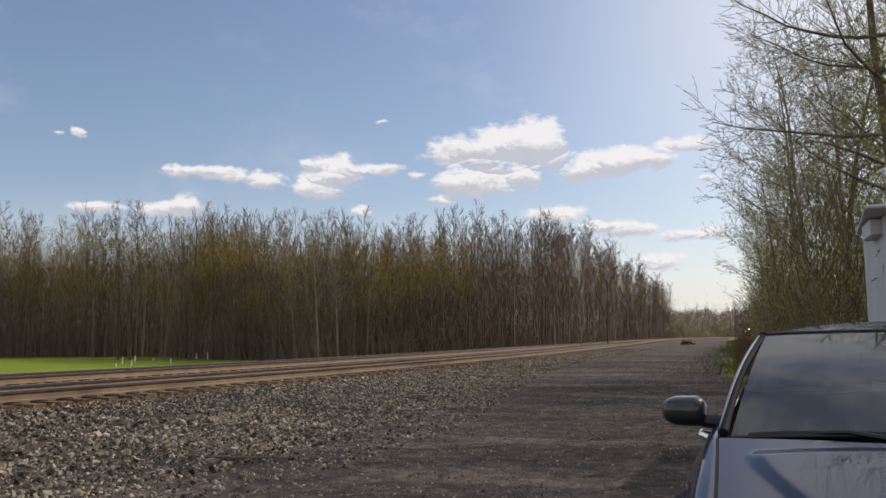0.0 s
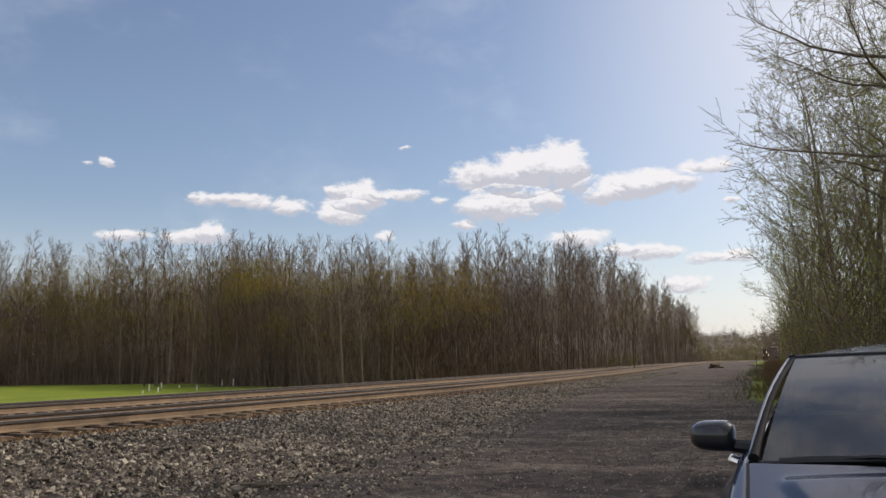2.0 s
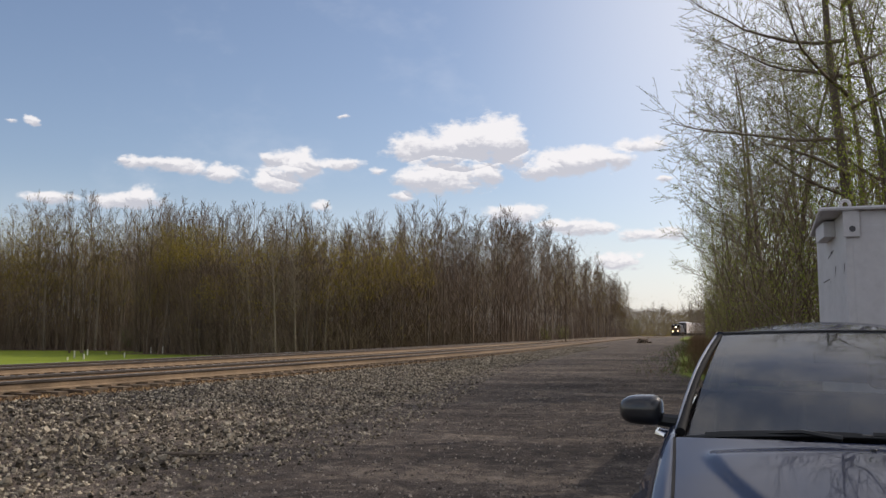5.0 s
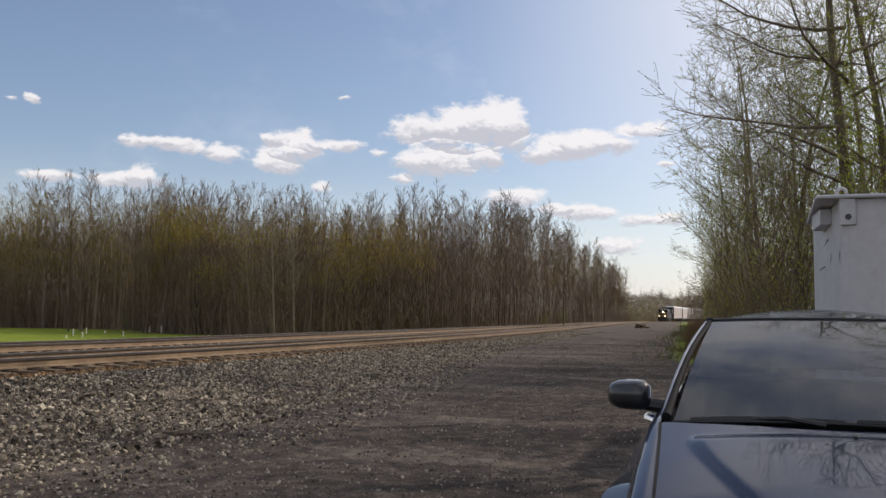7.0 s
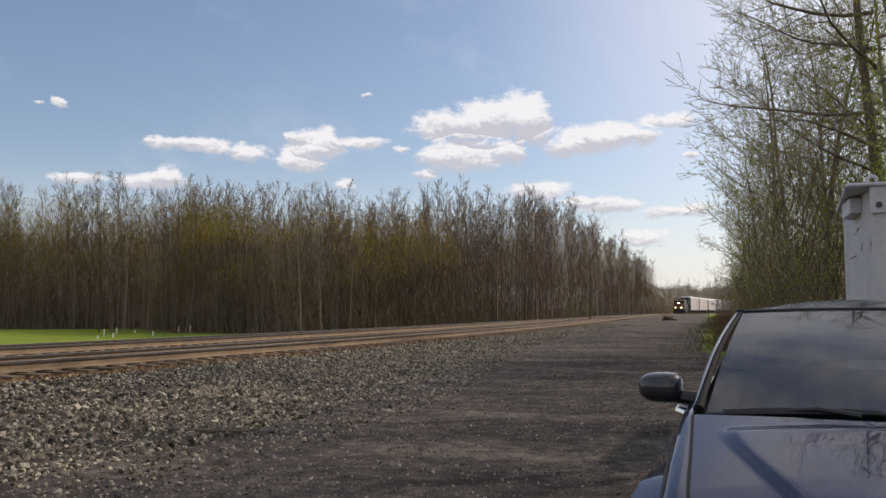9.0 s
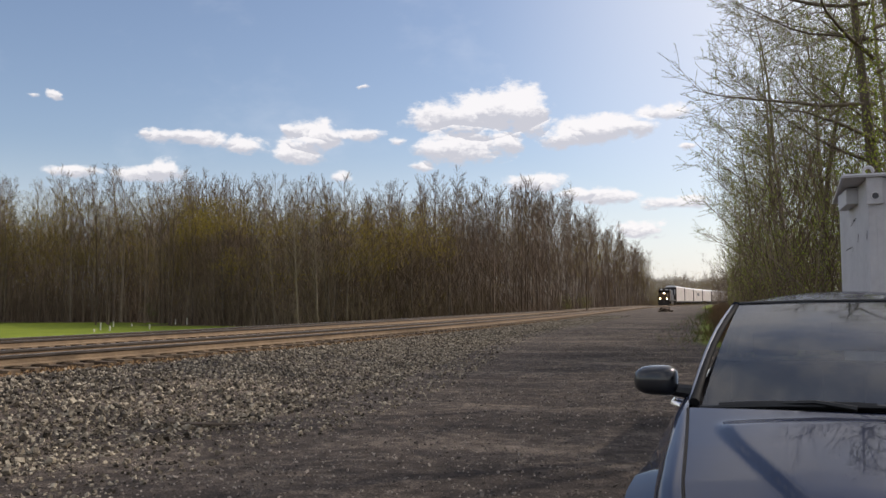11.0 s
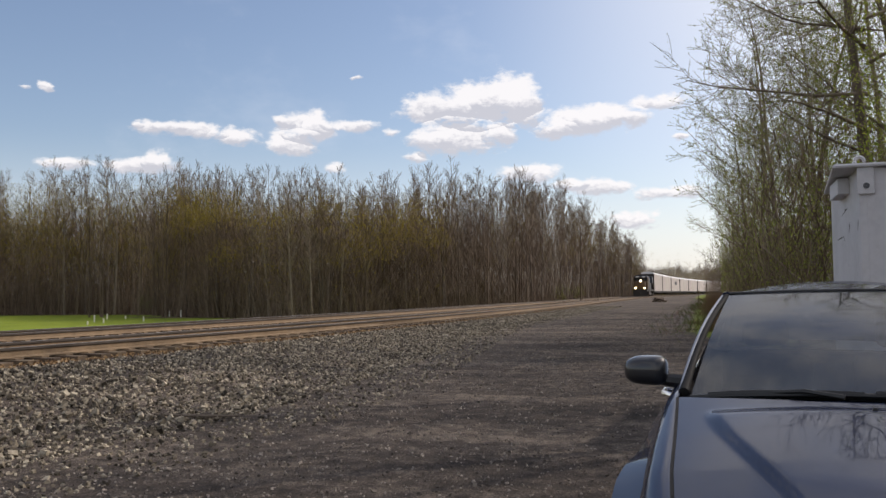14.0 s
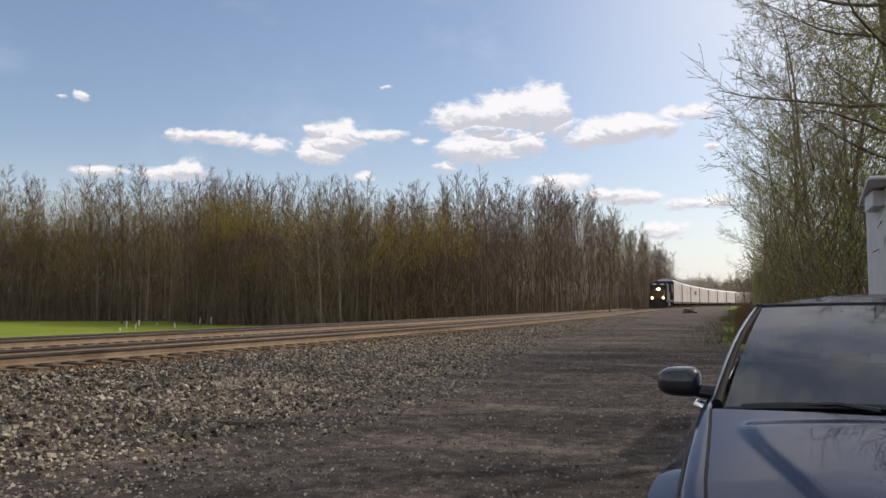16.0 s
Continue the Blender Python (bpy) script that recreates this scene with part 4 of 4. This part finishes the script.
        part("mirror_glass", Shape().add([(sx * 0.815, 0.388, 0.99), (sx * 0.98, 0.388, 0.99), (sx * 0.98, 0.388, 1.09), (sx * 0.815, 0.388, 1.09)], [(0, 1, 2, 3)]), M_CHROME, m)
        # door handle standing off the door
        part("door_handle", Shape().tube([(sx * 0.855, -0.30, 0.84), (sx * 0.90, -0.33, 0.85), (sx * 0.90, -0.45, 0.855), (sx * 0.855, -0.48, 0.845)], 0.014, 6), M_CHROME, car)
        # wheel arches, wheels and lamps
        for ay in (1.32, -1.33):
            arch = Shape().tube([(sx * 0.885, ay + 0.345 * math.cos(a), 0.31 + 0.345 * math.sin(a)) for a in [math.pi * k / 14 for k in range(15)]], 0.020, 6)
            rounded(part("wheel_arch", arch, M_PAINT, car), 70)
            tyre = Shape().lathe([(0.20, -0.095), (0.27, -0.10), (0.308, -0.08), (0.315, 0), (0.308, 0.08), (0.27, 0.10), (0.20, 0.095)], "x", (sx * 0.76, ay, 0.315))
            wheel = rounded(part("wheel", tyre, M_TYRE, car), 40)
            rim = Shape().lathe([(0.21, 0.085 * sx), (0.19, 0.05 * sx), (0.05, 0.07 * sx), (0.001, 0.075 * sx)], "x", (sx * 0.76, ay, 0.315))
            for k in range(5):
                a = 2 * math.pi * k / 5
                rim.tube([(sx * 0.84, ay + 0.05 * math.cos(a), 0.315 + 0.05 * math.sin(a)), (sx * 0.845, ay + 0.2 * math.cos(a), 0.315 + 0.2 * math.sin(a))], 0.025, 5)
            part("rim", rim, M_ALLOY, wheel)
        lamp = Shape().grid([[(sx * (0.42 + 0.34 * u - 0.05 * t * u), 2.13 - 0.36 * u * u + 0.03 * math.sin(3.1 * t) - 0.06 * t, 0.575 + 0.12 * t + 0.02 * u) for t in (0, 0.25, 0.5, 0.75, 1)] for u in [k / 8 for k in range(9)]])
        rounded(part("headlight", lamp, M_LAMPGLASS, car), 60)
    bumper = Shape().grid([[(u * 0.80, 2.22 - 0.28 * u * u * u * u - 0.05 * (t - 0.5) ** 2, 0.20 + 0.40 * t) for t in [k / 6 for k in range(7)]] for u in us])
    rounded(part("bumper", bumper, M_PAINT, car), 60)
    floor_pan = Shape().box((-0.74, -2.0, 0.20), (0.74, 2.0, 0.26))
    part("floor_pan", floor_pan, M_TRIM, car)
    # cabin
    dash = Shape().box((-0.66, 0.35, 0.70), (0.66, 0.88, 0.945), bevel=0.06)
    rounded(part("dashboard", dash, M_CABIN, car), 60)
    for sx in (0.36, -0.36):
        seat = Shape().box((sx - 0.25, -0.75, 0.40), (sx + 0.25, -0.15, 0.58), bevel=0.06)
        seat.box((sx - 0.25, -0.95, 0.50), (sx + 0.25, -0.75, 1.05), bevel=0.06)
        s = rounded(part("seat", seat, M_CABIN, car), 60)
        part("headrest", Shape().box((sx - 0.13, -0.97, 1.08), (sx + 0.13, -0.86, 1.24), bevel=0.04), M_CABIN, s)
    part("rear_seat", Shape().box((-0.62, -1.75, 0.42), (0.62, -1.45, 1.0), bevel=0.06), M_CABIN, car)
    part("steering_wheel", Shape().tube([(-0.36 + 0.18 * math.cos(a), 0.22 + 0.06 * math.sin(a), 0.90 + 0.17 * math.sin(a)) for a in [2 * math.pi * k / 20 for k in range(21)]], 0.016, 6), M_TRIM, car)
    part("rear_view_mirror", Shape().box((-0.12, 0.02, 1.25), (0.12, 0.05, 1.31), bevel=0.012), M_TRIM, car)
    car.matrix_basis = pose(CAR_AT[0], CAR_AT[1], CAR_AT[2], 0, 0, CAR_AT[3])
    return car


CAR_AT = (0.78, 4.52, 0.0, 175.4)

# ---- white storage container behind the car ----
M_WHITE = surface("chalky_white_paint", [(0.46, 0.445, 0.455), (0.56, 0.545, 0.555), (0.63, 0.615, 0.625)], 1.2, 0.6, 0.002, 20)
M_DARK = surface("dark_grey_steel", [(0.05, 0.05, 0.055), (0.10, 0.10, 0.11)], 3.0, 0.6)
M_SCUFF = surface("bare_rusty_scuff", [(0.03, 0.028, 0.028), (0.08, 0.06, 0.05)], 8.0, 0.8)


def build_container():
    c = tagged(new("storage_container"), "weathered white steel storage container with lifting lugs", "container")
    X, Y, W, L, Z0, Z1 = 0.0, 0.0, 6.05, 2.62, 0.30, 2.78
    part("shell", Shape().box((X, Y, Z0), (X + W, Y + L, Z1), bevel=0.012), M_WHITE, c)
    for k in range(4):
        x = X + 0.78 + 1.5 * k
        part("panel", Shape().box((x - 0.70, Y - 0.010, Z0 + 0.15), (x + 0.70, Y + 0.002, Z1 - 0.17), bevel=0.004), M_WHITE, c)
    # the roof sheet runs out past the side wall, more so at the front
    lip = [(X - 0.25, Y - 0.06), (X + W + 0.06, Y - 0.06), (X + W + 0.06, Y + L + 0.06), (X - 0.07, Y + L + 0.06)]
    part("roof_sheet", Shape().add([(x, y, z) for z in (Z1 + 0.004, Z1 + 0.045) for x, y in lip], [(3, 2, 1, 0), (4, 5, 6, 7), (0, 1, 5, 4), (1, 2, 6, 5), (2, 3, 7, 6), (3, 0, 4, 7)]), M_WHITE, c, "white roof sheet with an overhanging lip")
    part("roof_edge", Shape().tube([(x, y, Z1 + 0.02) for x, y in lip + lip[:1]], 0.022, 6), M_WHITE, c)
    part("vent_box", Shape().box((X - 0.13, Y + 0.75, Z1 - 0.21), (X + 0.0, Y + 1.55, Z1 - 0.02), bevel=0.01), M_WHITE, c, "white vent box under the roof's overhang")
    l = part("corner_lug", Shape().box((X - 0.02, Y - 0.045, Z1 - 0.30), (X + 0.15, Y - 0.012, Z1 - 0.002), bevel=0.006), M_WHITE, c, "white corner plate with a round hole")
    part("hole", Shape().lathe([(0.034, -0.048), (0.028, -0.047), (0.001, -0.0465)], "y", (X + 0.07, Y, Z1 - 0.21), 20), M_DARK, l)
    part("hole_rim", Shape().lathe([(0.030, -0.045), (0.040, -0.052), (0.046, -0.045)], "y", (X + 0.07, Y, Z1 - 0.21), 20), M_WHITE, l)
    part("lifting_eye", Shape().tube([(X + 0.02 + 0.05 * math.cos(a), Y + 0.05, Z1 + 0.075 + 0.055 * math.sin(a)) for a in [2 * math.pi * k / 12 for k in range(13)]], 0.020, 6), M_WHITE, c)
    for y0, z0, y1, z1, r in ((0.95, 2.42, 1.5, 2.36, 0.006), (1.05, 2.40, 1.2, 2.41, 0.012), (0.80, 2.21, 0.90, 2.12, 0.026), (0.10, 2.19, 0.18, 2.10, 0.030), (1.35, 2.09, 2.0, 2.08, 0.007), (1.30, 2.07, 1.34, 2.03, 0.013)):
        part("scuff", Shape().add([(X - 0.004, Y + y0, z0 - r), (X - 0.004, Y + y1, z1 - r), (X - 0.004, Y + y1, z1 + r * 0.7), (X - 0.004, Y + (y0 + y1) / 2, (z0 + z1) / 2 + r * 1.3), (X - 0.004, Y + y0, z0 + r * 0.6)], [(0, 1, 2, 3, 4)]), M_SCUFF, c)
    for x in (X + 0.3, X + W - 0.3):
        for y in (Y + 0.3, Y + L - 0.3):
            part("support_block", Shape().box((x - 0.2, y - 0.15, -0.05), (x + 0.2, y + 0.15, Z0), bevel=0.01), M_TIE, c)
    c.matrix_basis = pose(1.955, 10.42, 0, 0, 0, 2.0 - 4.6)
    return c


# ---- marker stakes in the meadow ----
def build_stakes():
    rng = random.Random(2)
    white = surface("white_stake_paint", [(0.55, 0.53, 0.42), (0.72, 0.70, 0.58)], 3.0, 0.6)
    for x, y, h in ((-50.8, 65.2, 0.62), (-56.3, 74.2, 0.55), (-47.7, 62.4, 0.40), (-47.0, 59.5, 0.22), (-47.4, 67.6, 0.42), (-52.8, 82.0, 0.72), (-55.7, 84.2, 0.6), (-58.5, 92.8, 0.3), (-55.8, 76.5, 0.25)):
        t = tagged(new("marker_stake"), "small white marker stake standing in the meadow", "stake", "marker stakes in the meadow")
        s = Shape().box((x - 0.055, y - 0.04, -0.9), (x + 0.055, y + 0.04, -0.75 + h), bevel=0.01)
        part("post", s, white, t)
        part("cap", Shape().box((x - 0.07, y - 0.055, -0.75 + h), (x + 0.07, y + 0.055, -0.72 + h), bevel=0.01), white, t)


# ---- old timbers, a post and a stick beside the line ----
def build_lineside():
    rng = random.Random(31)
    pile = tagged(new("timber_pile"), "low heap of dark old railway ties beside the line", "timber pile")
    for k, (dx, dz, turn) in enumerate(((-0.5, 0.0, 84), (-0.15, 0.0, 95), (0.22, 0.0, 88), (0.6, 0.0, 99), (-0.3, 0.17, 80), (0.15, 0.17, 104), (0.0, 0.34, 70))):
        t = part("tie", Shape().box((-1.2, -0.12, 0.0), (1.2, 0.12, 0.17), bevel=0.012), M_TIE, pile)
        t.matrix_basis = pose(dx, rng.uniform(-0.2, 0.2), dz, 0, rng.uniform(-1.5, 1.5), turn)
    pile.matrix_basis = pose(-2.6, 100.0, height(-2.6, 100.0) - 0.01)
    post = tagged(new("marker_post"), "thin dark weathered marker post at the lane's edge", "post")
    z = height(1.0, 58.0)
    part("stake", Shape().tube([(1.0, 58.0, z - 0.1), (1.01, 58.0, z + 0.6), (1.0, 58.0, z + 1.15)], [0.03, 0.028, 0.024], 6), M_TIE, post)
    part("tag", Shape().box((0.94, 57.965, z + 1.0), (1.07, 57.975, z + 1.14), bevel=0.002), M_TIE, post)
    stick = tagged(new("fallen_stick"), "dry fallen stick lying on the ballast", "stick")
    pts = [(-5.9 + 0.35 * k, 8.55 + 0.07 * k, height(-5.9 + 0.35 * k, 8.55 + 0.07 * k) + 0.05) for k in range(4)]
    part("shaft", Shape().tube(pts, [0.012, 0.020, 0.022, 0.014], 6), M_BARK, stick)
    part("twig", Shape().tube([pts[1], (pts[1][0] + 0.25, pts[1][1] - 0.18, pts[1][2] + 0.03)], [0.010, 0.004], 5), M_BARK, stick)


# ---- the train ----
M_LOCO = surface("dark_blue_enamel", [(0.018, 0.022, 0.035), (0.035, 0.04, 0.055)], 0.8, 0.45)
M_YELLOW = surface("yellow_enamel", [(0.055, 0.032, 0.012), (0.10, 0.055, 0.018)], 0.8, 0.5)
M_ORANGE = surface("grey_lower_paint", [(0.20, 0.19, 0.18), (0.32, 0.30, 0.28)], 0.8, 0.6)
M_GRIME = surface("grimy_black_steel", [(0.015, 0.014, 0.013), (0.05, 0.042, 0.035)], 1.5, 0.8)
M_RACK = surface("galvanised_white_panels", [(0.46, 0.41, 0.37), (0.58, 0.52, 0.47), (0.66, 0.60, 0.55)], 0.5, 0.6)
M_RACKROOF = surface("pale_roof_sheet", [(0.66, 0.66, 0.66), (0.80, 0.80, 0.80)], 0.5, 0.5)
M_HEAD = glow("warm_headlight", (1.0, 0.78, 0.42), 9.0)
M_CABGLASS = surface("dark_cab_glass", [(0.01, 0.012, 0.014), (0.02, 0.022, 0.025)], 2.0, 0.08)


def bogie(parent, y, axles, wb):
    b = part("bogie", Shape().box((-1.05, y - wb / 2 - 0.35, 0.45), (-0.85, y + wb / 2 + 0.35, 0.85), bevel=0.04).box((0.85, y - wb / 2 - 0.35, 0.45), (1.05, y + wb / 2 + 0.35, 0.85), bevel=0.04).box((-0.85, y - 0.25, 0.55), (0.85, y + 0.25, 0.9)), M_GRIME, parent)
    for k in range(axles):
        yy = y - wb / 2 + wb * k / (axles - 1)
        part("wheelset", Shape().lathe([(0.07, -0.7), (0.50, -0.68), (0.50, -0.80), (0.05, -0.80)], "x", (0, yy, 0.50), 20).lathe([(0.07, 0.7), (0.50, 0.68), (0.50, 0.80), (0.05, 0.80)], "x", (0, yy, 0.50), 20).tube([(-0.7, yy, 0.5), (0.7, yy, 0.5)], 0.08, 8), M_GRIME, b)
    return b


def build_loco():
    """Nose towards -y; z is 0 on the rail's head. Its middle is the origin."""
    e = tagged(new("locomotive"), "dark freight locomotive with yellow nose and lit headlights", "locomotive")
    F = -11.0
    part("underframe", Shape().box((-1.45, F + 0.5, 1.15), (1.45, 10.8, 1.55), bevel=0.03), M_GRIME, e)
    plow = Shape().grid([[(u * 1.45, F + 0.2 + 0.35 * abs(u) + 0.25 * t, 0.12 + 1.35 * t) for t in (0, 0.5, 1)] for u in (-1, -0.5, 0, 0.5, 1)])
    part("pilot", plow, M_GRIME, e, "black snow plough pilot")
    nose = Shape().box((-1.05, F + 0.9, 1.55), (1.05, F + 2.7, 3.15), bevel=0.12)
    n = rounded(part("nose", nose, M_YELLOW, e, "yellow short nose"), 40)
    cab = Shape().box((-1.5, F + 2.5, 1.55), (1.5, F + 5.0, 4.20), bevel=0.06)
    cb = rounded(part("cab", cab, M_YELLOW, e, "yellow cab front with dark windows"), 40)
    rf = Shape().grid([[(1.52 * math.cos(a), yy, 4.15 + 0.48 * math.sin(a)) for a in [math.pi * k / 10 for k in range(11)]] for yy in (F + 2.45, F + 5.05)])
    rf.add([(1.52 * math.cos(math.pi * k / 10), F + 2.45, 4.15 + 0.48 * math.sin(math.pi * k / 10)) for k in range(11)], [tuple(range(11))])
    part("cab_roof", rf, M_LOCO, cb)
    for x0, x1 in ((-1.35, -0.75), (-0.65, -0.06), (0.06, 0.65), (0.75, 1.35)):
        part("cab_window", Shape().box((x0, F + 2.46, 3.35), (x1, F + 2.52, 4.05), bevel=0.02), M_CABGLASS, cb)
    for sx in (-1, 1):
        part("side_window", Shape().box((sx * 1.49, F + 3.2, 3.2), (sx * 1.515, F + 4.6, 3.95), bevel=0.005), M_CABGLASS, cb)
        part("ditch_light", Shape().lathe([(0.001, -0.02), (0.17, 0), (0.18, 0.10), (0.16, 0.18)], "y", (sx * 0.92, F + 0.32, 1.85), 16), M_HEAD, e, "lit round ditch light")
        part("lamp_post", Shape().box((sx * 0.92 - 0.09, F + 0.42, 1.4), (sx * 0.92 + 0.09, F + 0.52, 1.9)), M_GRIME, e)
        part("walkway", Shape().box((sx * 1.0 if sx > 0 else -1.5, F + 0.6, 1.55), (1.5 if sx > 0 else -1.0, 10.6, 1.62)), M_GRIME, e)
        part("handrail", Shape().tube([(sx * 1.47, F + 0.6 + 1.0 * 0, 1.6), (sx * 1.47, F + 0.6, 2.6), (sx * 1.47, F + 2.4, 2.65)], 0.03, 5).tube([(sx * 1.47, F + 5.1, 2.6), (sx * 1.47, 10.5, 2.6), (sx * 1.47, 10.5, 1.6)], 0.03, 5), M_YELLOW, e)
        for k in range(4):
            part("step", Shape().box((sx * 1.18, F + 0.35, 0.45 + 0.28 * k), (sx * 1.48, F + 0.65, 0.49 + 0.28 * k)), M_GRIME, e)
    part("headlight", Shape().lathe([(0.001, -0.03), (0.26, 0), (0.27, 0.08), (0.24, 0.15)], "y", (0.0, F + 2.36, 3.02 + 0.28), 18), M_HEAD, e, "lit double headlight")
    part("lamp_housing", Shape().box((-0.28, F + 2.40, 3.08), (0.28, F + 2.6, 3.52), bevel=0.03), M_LOCO, e)
    hoodm = Shape().box((-0.95, F + 5.0, 1.55), (0.95, 10.2, 4.25), bevel=0.08)
    h = rounded(part("engine_hood", hoodm, M_LOCO, e), 40)
    for k in range(8):
        for sx in (-1, 1):
            part("engine_door", Shape().box((sx * 0.95, F + 6.2 + 1.2 * k, 1.8), (sx * 0.975, F + 7.2 + 1.2 * k, 3.9), bevel=0.008), M_LOCO, h)
    part("radiator", Shape().box((-1.45, 6.6, 3.0), (1.45, 9.9, 4.55), bevel=0.08), M_LOCO, e)
    part("dynamic_brake", Shape().box((-1.2, -5.4, 3.6), (1.2, -3.0, 4.5), bevel=0.08), M_LOCO, e)
    part("exhaust", Shape().box((-0.4, 1.5, 4.2), (0.4, 2.3, 4.65), bevel=0.03), M_GRIME, e)
    part("fuel_tank", Shape().box((-1.35, -3.2, 0.35), (1.35, 3.0, 1.2), bevel=0.15), M_GRIME, e)
    part("coupler", Shape().box((-0.15, F - 0.35, 0.75), (0.15, F + 0.4, 1.0), bevel=0.03), M_GRIME, e)
    part("number_board", Shape().box((-0.95, F + 2.42, 4.12), (-0.35, F + 2.5, 4.34)).box((0.35, F + 2.42, 4.12), (0.95, F + 2.5, 4.34)), M_RACKROOF, cb)
    bogie(e, -7.3, 3, 3.7), bogie(e, 7.3, 3, 3.7)
    return e


def build_rack_car():
    """A covered car carrier, 27.4 m over its couplers."""
    r = tagged(new("autorack_car"), "tall pale enclosed freight car with ribbed panels", "freight car", "cars of the freight train")
    H = 13.35
    part("body", Shape().box((-1.50, -H, 1.25), (1.50, H, 5.30), bevel=0.03), M_RACK, r)
    roof = Shape().grid([[(x, y, z) for x, z in ((-1.53, 5.26), (-1.40, 5.50), (-0.8, 5.72), (0, 5.80), (0.8, 5.72), (1.40, 5.50), (1.53, 5.26))] for y in (-H, -H / 2, 0, H / 2, H)])
    roof.add([(x, s * H, z) for s in (-1, 1) for x, z in ((-1.53, 5.26), (-1.40, 5.50), (-0.8, 5.72), (0, 5.80), (0.8, 5.72), (1.40, 5.50), (1.53, 5.26))], [tuple(range(7)), tuple(range(13, 6, -1))])
    part("roof", roof, M_RACKROOF, r, "pale metal roof")
    for k in range(11):
        for sx in (-1, 1):
            y = -H + 0.12 + (2 * H - 0.24) * k / 10
            part("side_post", Shape().box((sx * 1.5, y - 0.06, 1.2), (sx * 1.56, y + 0.06, 5.3)), M_RACK, r)
    for s in (-1, 1):
        for sx in (-1, 1):
            part("end_door", Shape().box((-1.46 if sx < 0 else 0.02, s * H - 0.04 if s < 0 else H, 1.3), (-0.02 if sx < 0 else 1.46, s * H if s < 0 else H + 0.04, 5.2), bevel=0.01), M_RACK, r)
        part("coupler", Shape().box((-0.15, s * H if s > 0 else -13.75, 0.75), (0.15, 13.75 if s > 0 else -H, 1.0)), M_GRIME, r)
        # dark band round each end paints in the shaded gap between cars
        part("end_edge", Shape().box((-1.57, s * (H - 0.15) - 0.28, 1.2), (1.57, s * (H - 0.15) + 0.28, 5.25)), M_GRIME, r)
        bogie(r, s * 10.1, 2, 1.75)
    part("sill", Shape().box((-1.52, -H, 0.85), (1.52, H, 1.25), bevel=0.03), M_GRIME, r)
    return r


LOCO_NOSE_AT_END, SPEED = 150.0, 17.0


def build_train():
    first = build_rack_car()
    cars = [build_loco(), first]
    for i in range(11):
        cars.append(copy_thing(first, pose(0, 0, 0)))
    plate = part("side_sign", Shape().box((1.575, -3.5, 3.2), (1.59, 3.5, 4.2)), M_DARK, cars[3], "dark lettering panel on the car's side")
    return cars


def motions():
    """The train rolls along the line towards the camera."""
    for i, thing in enumerate(TRAIN):
        back = 11.35 if i == 0 else 22.7 + 27.6 * (i - 0.5)
        rows = []
        for k in range(17):
            y = LOCO_NOSE_AT_END + SPEED * (16 - k) + back
            half = 7.3 if i == 0 else 10.1
            a, b = Vector((track_x(y - half), y - half, 0)), Vector((track_x(y + half), y + half, 0))
            mid = (a + b) / 2
            d = b - a
            rows.append((float(k), pose(mid.x, mid.y, RAIL_Z, 0, 0, math.degrees(math.atan2(-d.x, d.y)))))
        walk(thing, rows)


build_car()
build_container()
build_stakes()
build_lineside()
TRAIN = build_train()
build_wood()
build_roadside()
build_spreading_tree()
build_weeds()
build_track(0)
build_track(1)
build_ballast()
motions()
